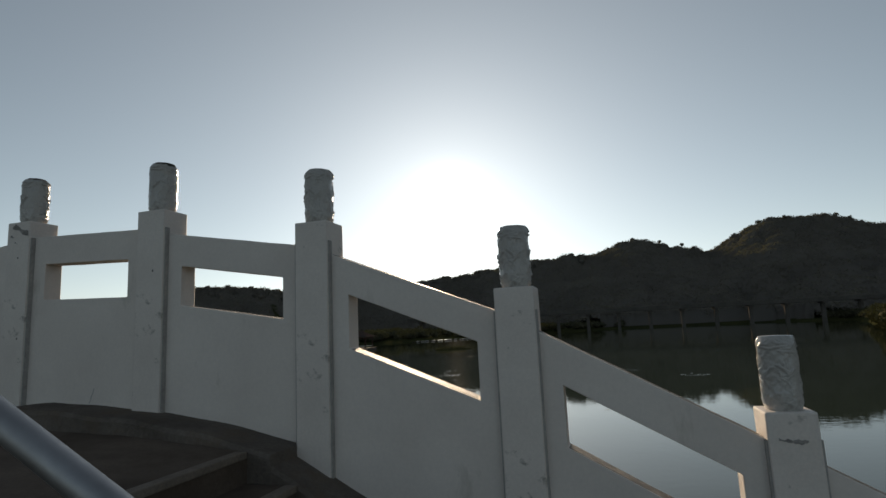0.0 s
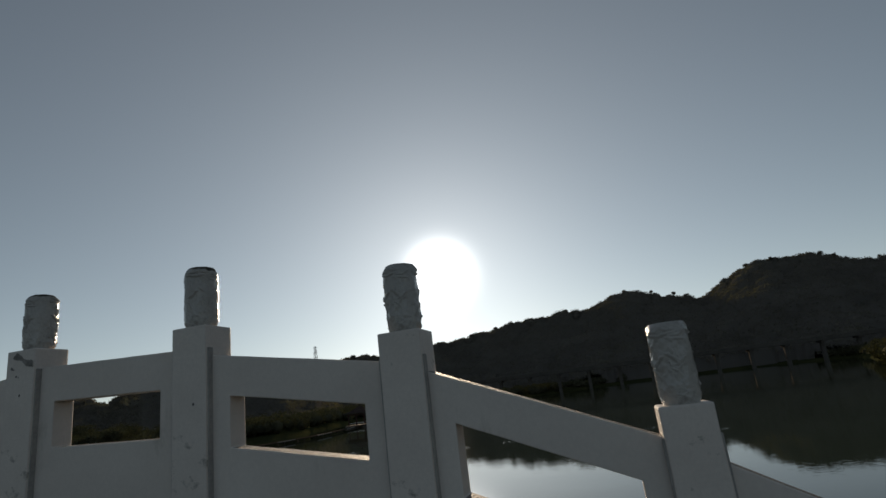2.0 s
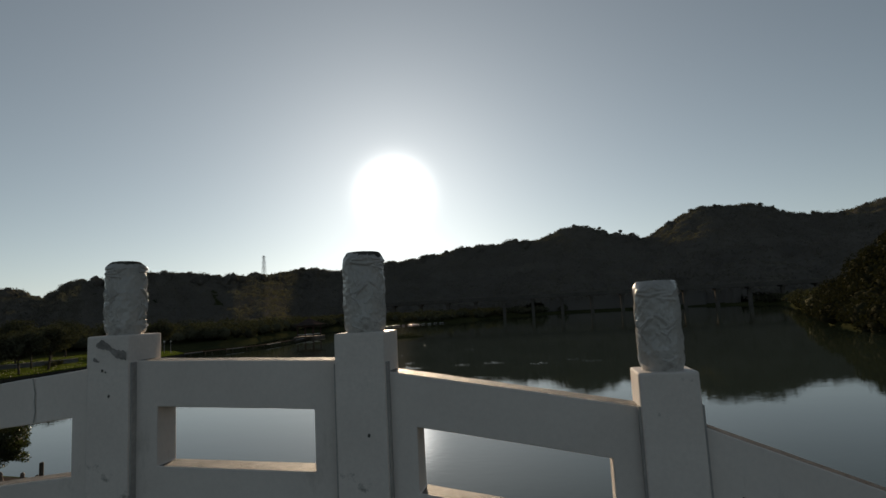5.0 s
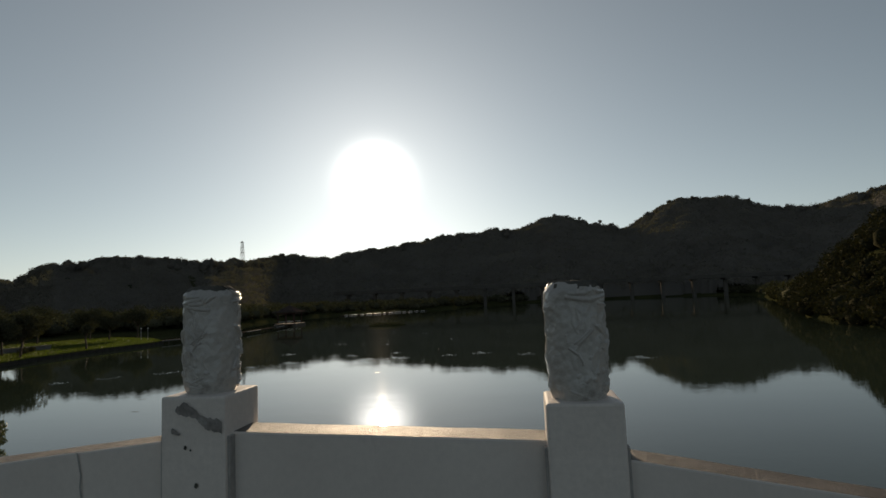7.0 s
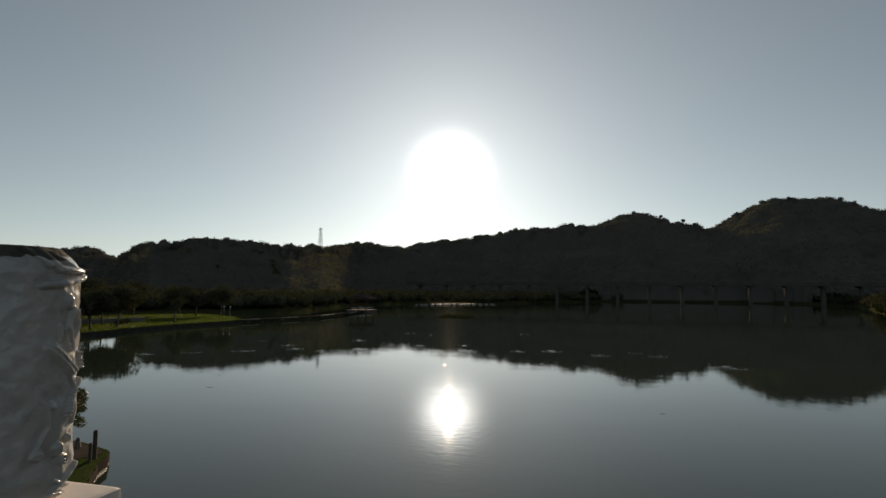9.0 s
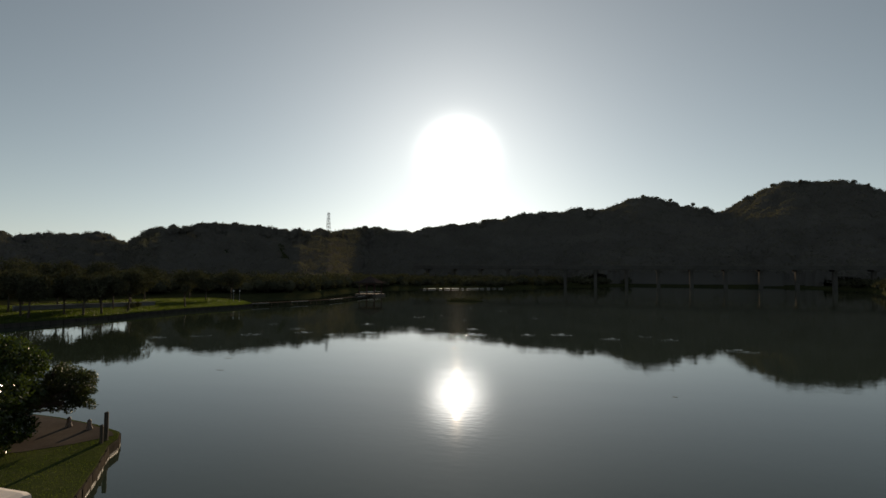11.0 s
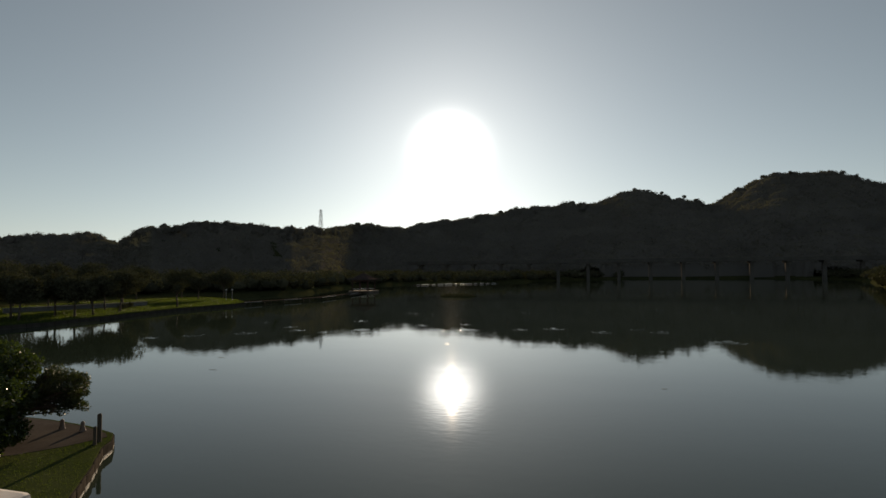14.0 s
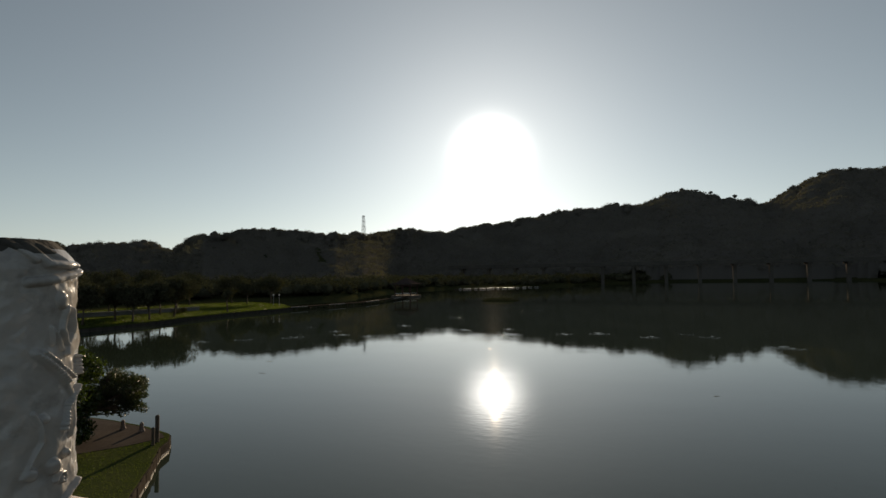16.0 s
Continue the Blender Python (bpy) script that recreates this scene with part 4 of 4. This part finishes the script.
# low coped slab that stands in for the pale strip behind the park trees
wall = thing("low_strip", "long low grey slab standing for a pale strip behind the park trees", "wall", at=(-71.0, 60.5, 0.5))
wall.rotation_euler = (0, 0, math.atan2(8.9, 3.2))
part("strip_body", box(bmesh.new(), (-9, -0.2, -0.1), (9, 0.2, 0.55), 0.04), MUTED, wall)
part("coping", box(bmesh.new(), (-9.05, -0.27, 0.552), (9.05, 0.27, 0.64), 0.02), MUTED, wall)

# lamps at the tip of the spit
for x, y in ((-65.5, 84.6), (-64.3, 84.7)):
    lamp = thing("park_lamp", "low park lamp with a white globe, unlit", "lamp", "park lamps", at=(x, y, 0.5))
    part("pole", tube(bmesh.new(), [(0, 0, -0.05), (0, 0, 0.12), (0, 0, 0.14), (0, 0, 1.75)], [0.11, 0.11, 0.05, 0.045], 10), MAST, lamp)
    bm = bmesh.new()
    bmesh.ops.create_uvsphere(bm, u_segments=14, v_segments=9, radius=0.13, matrix=Matrix.Translation((0, 0, 1.92)))
    part("globe", bm, GLOBE, lamp, smooth=True)

# boardwalk from the spit to the pavilion
walkway = thing("boardwalk", "low dark boardwalk on piles, glints painted as short pale edge beams", "boardwalk")
line = [(-59.0, 79.5), (-56.8, 88.0), (-54.5, 98.0), (-56.0, 114.0), (-59.5, 130.8)]
for (xa, ya), (xb, yb) in zip(line, line[1:]):
    L, ang = math.hypot(xb - xa, yb - ya), math.atan2(yb - ya, xb - xa)
    # short paler edge beams carry the dashes of glint in their colour
    for name, w, z0, z1, off, mat in (("deck", 1.0, 0.36, 0.48, 0.0, DECKWOOD), ("edge_beam", 0.09, 0.40, 0.54, -1.02, MUTED)):
        p = part(name, box(bmesh.new(), (0.3 if name == "edge_beam" else -0.1, -w, z0), (L * 0.45 if name == "edge_beam" else L + 0.1, w, z1), 0.02), mat, walkway)
        p.location = (xa - off * math.sin(ang), ya + off * math.cos(ang), 0)
        p.rotation_euler = (0, 0, ang)
    for t in (0.2, 0.7):
        for s in (-0.8, 0.8):
            pile = part("pile", tube(bmesh.new(), [(0, 0, -1.7), (0, 0, 0.38)], [0.11, 0.11], 8), DARKWOOD, walkway)
            pile.location = (xa + (xb - xa) * t - s * math.sin(ang), ya + (yb - ya) * t + s * math.cos(ang), 0)

# pavilion standing over the water
pav = thing("pavilion", "red lakeside pavilion with a tiled hipped roof", "pavilion", at=(-60.4, 133.5, 0))
part("platform", box(bmesh.new(), (-3.0, -3.0, -1.7), (3.0, 3.0, 0.55), 0.05), CONCRETE, pav)
for sx in (-2.2, 0, 2.2):
    for sy in (-2.2, 2.2):
        part("column", tube(bmesh.new(), [(sx, sy, 0.5), (sx, sy, 3.2)], [0.14, 0.13], 10), REDPAINT, pav)
part("beam", box(bmesh.new(), (-2.5, -2.5, 2.95), (2.5, 2.5, 3.25), 0.03), REDPAINT, pav)
bm = bmesh.new()
prof = ((3.4, 3.22), (3.25, 3.32), (2.3, 3.75), (1.3, 4.35), (0.45, 5.0), (0.12, 5.1))
rings = [[bm.verts.new((sx * w, sy * w, z + (0.22 if i < 2 else 0.0))) for sx, sy in ((-1, -1), (1, -1), (1, 1), (-1, 1))] for i, (w, z) in enumerate(prof)]
for a, b in zip(rings, rings[1:]):
    for k in range(4):
        bm.faces.new((a[k], a[(k + 1) % 4], b[(k + 1) % 4], b[k]))
bm.faces.new(rings[-1])
bm.faces.new(rings[0][::-1])
roof = part("roof", bm, ROOF, pav)
part("ridge_knob", tube(bmesh.new(), [(0, 0, 5.05), (0, 0, 5.2), (0, 0, 5.35), (0, 0, 5.5)], [0.10, 0.16, 0.13, 0.03], 10), ROOF, roof)
for s in (-1, 1):
    # the glint along the rail is put into its pale colour
    part("railing", box(bmesh.new(), (-2.2, s * 2.2 - 0.05, 0.95), (2.2, s * 2.2 + 0.05, 1.08), 0.01), GLINTPALE, pav)

# low causeway far across the lake
cause = thing("causeway", "low concrete causeway, sun glints painted as broken pale parapet pieces", "causeway", at=(-56.5, 217.5, 0))
cause.rotation_euler = (0, 0, math.atan2(29.0, 27.0))
part("embankment", box(bmesh.new(), (-20, -1.6, -1.7), (20, 1.6, 0.22), 0.1), STONE, cause)
rng = np.random.default_rng(44)
x = -19.5
while x < 19:
    w = rng.uniform(0.9, 3.4)
    # pale pieces paint the broken line of sun glints
    part("parapet", box(bmesh.new(), (x, -1.45, 0.21), (x + w, -1.15, rng.uniform(0.36, 0.44)), 0.02), GLINTPALE, cause)
    x += w + rng.uniform(0.2, 1.8)

# low weedy islet before the causeway
islet = thing("islet", "low dark islet overgrown with reeds in the lake", "islet", at=(-29.8, 113.5, 0))
bm = bmesh.new()
bmesh.ops.create_uvsphere(bm, u_segments=20, v_segments=8, radius=1.0)
for v in bm.verts:
    v.co = Vector((v.co.x * 3.9 * (1 + 0.12 * math.sin(3 * v.co.y)), v.co.y * 4.6, v.co.z * 0.30))
part("mud", bm, EARTH, islet, smooth=True)
px, py = rng.normal(0, 1.5, 900), rng.normal(0, 1.8, 900)
ok = (px / 3.6) ** 2 + (py / 4.3) ** 2 < 1
px, py = px[ok], py[ok]
lv, lf = leaf_cloud(rng, np.stack([px, py, rng.uniform(0.15, 0.55, len(px))], -1), 0.5, 0.25)
part("reeds", raw_mesh("reeds", lv, lf), PARKLEAF, islet)

# elevated road along the foot of the hills
via = thing("viaduct", "long grey concrete viaduct on piers before the hills", "viaduct")
VY = 296.0
part("road_deck", box(bmesh.new(), (-105, VY - 4, 9.2), (150, VY + 4, 10.2), 0.1), VIADUCT, via)
for s in (-4, 4):
    part("parapet", box(bmesh.new(), (-105, VY + s - 0.15, 10.2), (150, VY + s + 0.15, 11.1), 0.04), VIADUCT, via)
for x in np.arange(-98, 150, 15.3):
    part("pier", box(bmesh.new(), (x - 0.8, VY - 1.0, -1.7), (x + 0.8, VY + 1.0, 8.42), 0.1), VIADUCT, via)
    part("pier_cap", box(bmesh.new(), (x - 1.1, VY - 3.4, 8.4), (x + 1.1, VY + 3.4, 9.2), 0.1), VIADUCT, via)

# trees that stand clear above the ridge
rng = np.random.default_rng(61)
for az, up, crown in ((-42.0, 0.4, 1.8), (-41.0, 0.9, 2.3), (-40.2, 0.5, 2.1), (-39.4, 1.4, 1.9), (-38.6, 0.2, 2.4), (-37.6, 1.3, 2.0), (-36.9, 0.0, 2.2), (-36.0, 1.0, 1.5), (-35.4, 2.3, 1.9),
                      (-34.9, 1.2, 1.6), (-45.5, 0.0, 1.7), (-31.2, 0.0, 2.1), (-26.4, 0.2, 1.8), (-24.8, 0.6, 2.0), (-18.7, 0.8, 1.5), (-17.2, 0.3, 1.5), (-12.4, 0.2, 1.9), (-9.9, 0.9, 1.4), (-8.2, 0.3, 1.9),
                      (-2.6, 0.3, 1.9), (2.1, 0.4, 1.6), (3.4, 0.9, 1.5), (4.7, 0.8, 1.6), (5.9, 1.8, 1.3), (7.9, 2.2, 1.6), (9.0, 1.3, 2.1), (14.6, 0.2, 2.0), (16.7, 0.9, 1.6), (20.4, 0.0, 1.8), (21.2, 0.6, 1.8), (24.3, 1.6, 2.2)):
    k, crest = float(growth(az)), float(ridge(az))
    base = Vector((crest * math.sin(radians(az)), crest * math.cos(radians(az)), float(land_height(np.array([az]), np.array([crest]))[0])))
    h, crown = k * (4.3 + 0.7 * up), 1.15 * k * crown
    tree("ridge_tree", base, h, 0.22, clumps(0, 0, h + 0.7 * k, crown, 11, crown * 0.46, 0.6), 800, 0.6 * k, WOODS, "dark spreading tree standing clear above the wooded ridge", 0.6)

# lattice pylon on the ridge
PYLON_Z = float(land_height(np.array([-28.53]), np.array([520.0]))[0]) - 0.5
pyl = thing("pylon", "slender steel lattice pylon on the wooded ridge", "pylon", at=(-248.4, 456.9, PYLON_Z))
bm = bmesh.new()
H, wb, wt_ = 63.5 - PYLON_Z, 2.9, 0.7
for sx, sy in ((-1, -1), (1, -1), (1, 1), (-1, 1)):
    tube(bm, [(sx * wb, sy * wb, 0), (sx * wt_, sy * wt_, H)], [0.14, 0.10], 5)
part("leg_frame", bm, MAST, pyl)
bm = bmesh.new()
levels = np.linspace(0, H, 11)
for za, zb in zip(levels, levels[1:]):
    a, b = wb + (wt_ - wb) * za / H, wb + (wt_ - wb) * zb / H
    for s in (-1, 1):
        tube(bm, [(-a, s * a, za), (b, s * b, zb)], [0.09, 0.09], 4)
        tube(bm, [(a, s * a, za), (-b, s * b, zb)], [0.09, 0.09], 4)
        tube(bm, [(s * a, -a, za), (s * b, b, zb)], [0.09, 0.09], 4)
        tube(bm, [(-b, s * b, zb), (b, s * b, zb)], [0.09, 0.09], 4)
part("bracing", bm, MAST, pyl)
for z in (H - 10.5, H - 6.0, H - 1.5):
    part("crossarm", tube(bmesh.new(), [(-2.3, 0, z), (0, 0, z + 0.4), (2.3, 0, z)], [0.1, 0.2, 0.1], 5), MAST, pyl)

# floating weed on the lake
rng = np.random.default_rng(55)
verts, faces = [], []


def floe(cx, cy, rad):
    n = 14
    start = len(verts)
    ph = rng.uniform(0, math.tau, 3)
    for k in range(n):
        a = k / n * math.tau
        r = rad * (0.75 + 0.18 * math.sin(2 * a + ph[0]) + 0.14 * math.sin(5 * a + ph[1]))
        verts.append((cx + 1.5 * r * math.cos(a), cy + 0.45 * r * math.sin(a), 0.006))
    verts.append((cx, cy, 0.012))
    for k in range(n):
        faces.append((start + k, start + (k + 1) % n, start + n))


for x, y, r in ((2.35, 26.7, 0.22), (-21.5, 26.1, 0.3), (-11.5, 39.4, 0.3), (-27.5, 31.0, 0.35), (-24.0, 30.0, 0.35)):
    floe(x, y, 0.6 * r)
for _ in range(18):
    a, d = radians(rng.uniform(-46, 14)), rng.uniform(42, 85)
    floe(d * math.sin(a), d * math.cos(a), rng.uniform(0.06, 0.16))
me = bpy.data.meshes.new("floating_weed")
me.from_pydata(verts, [], faces)
tagged(finish(new("floating_weed", me), PAD), "thin patches of floating weed on the lake", "weed", kind="stuff")

# rings where fish stir the still surface
RINGS = ((-37.3, 37.9, 1.0), (-35.0, 40.5, 1.3), (-31.5, 43.0, 1.5), (-28.0, 46.0, 1.2), (-30.4, 48.7, 1.0), (-22.0, 47.5, 1.6), (-19.6, 47.2, 1.2), (-15.2, 48.7, 1.8), (-12.3, 49.5, 1.6), (-17.8, 52.5, 0.9),
         (-7.6, 50.8, 1.0), (-4.6, 52.0, 1.4), (-0.3, 50.0, 1.2), (2.8, 53.0, 0.9), (4.5, 51.0, 1.2), (9.0, 45.0, 1.6), (-26.0, 56.0, 1.1), (-35.5, 52.0, 0.7))
verts, faces = [], []


def ring_wave(cx, cy, rad):
    """A shallow patch of round waves that dies out at its rim."""
    na, nr = 40, 26
    start = len(verts)
    ph = rng.uniform(0, math.tau)
    for i in range(nr + 1):
        u = i / nr
        for k in range(na):
            a = k / na * math.tau
            z = 0.004 + 0.0030 * math.sin(u * rad / 0.42 * math.tau + ph) * math.sin(math.pi * min(u * 1.25, 1.0)) * (0.6 + 0.4 * math.sin(2 * a + ph))
            verts.append((cx + rad * u * math.cos(a), cy + rad * u * math.sin(a), z if i < nr else -0.004))
    for i in range(nr):
        for k in range(na):
            k2 = (k + 1) % na
            faces.append((start + i * na + k, start + (i + 1) * na + k, start + (i + 1) * na + k2, start + i * na + k2))


for x, y, r in RINGS:
    ring_wave(x, y, 0.7 * r)
for _ in range(9):
    a, d = radians(rng.uniform(-40, 18)), rng.uniform(46, 90)
    ring_wave(d * math.sin(a), d * math.cos(a), rng.uniform(0.3, 0.7))
for _ in range(12):
    a, d = radians(rng.uniform(-17.5, -13)), rng.uniform(44, 95)
    ring_wave(d * math.sin(a), d * math.cos(a), rng.uniform(0.15, 0.35))
me = bpy.data.meshes.new("ripples")
me.from_pydata(verts, [], faces)
tagged(finish(new("ripples", me), WATER, True), "faint round ripples on the still lake", "ripples", kind="stuff")
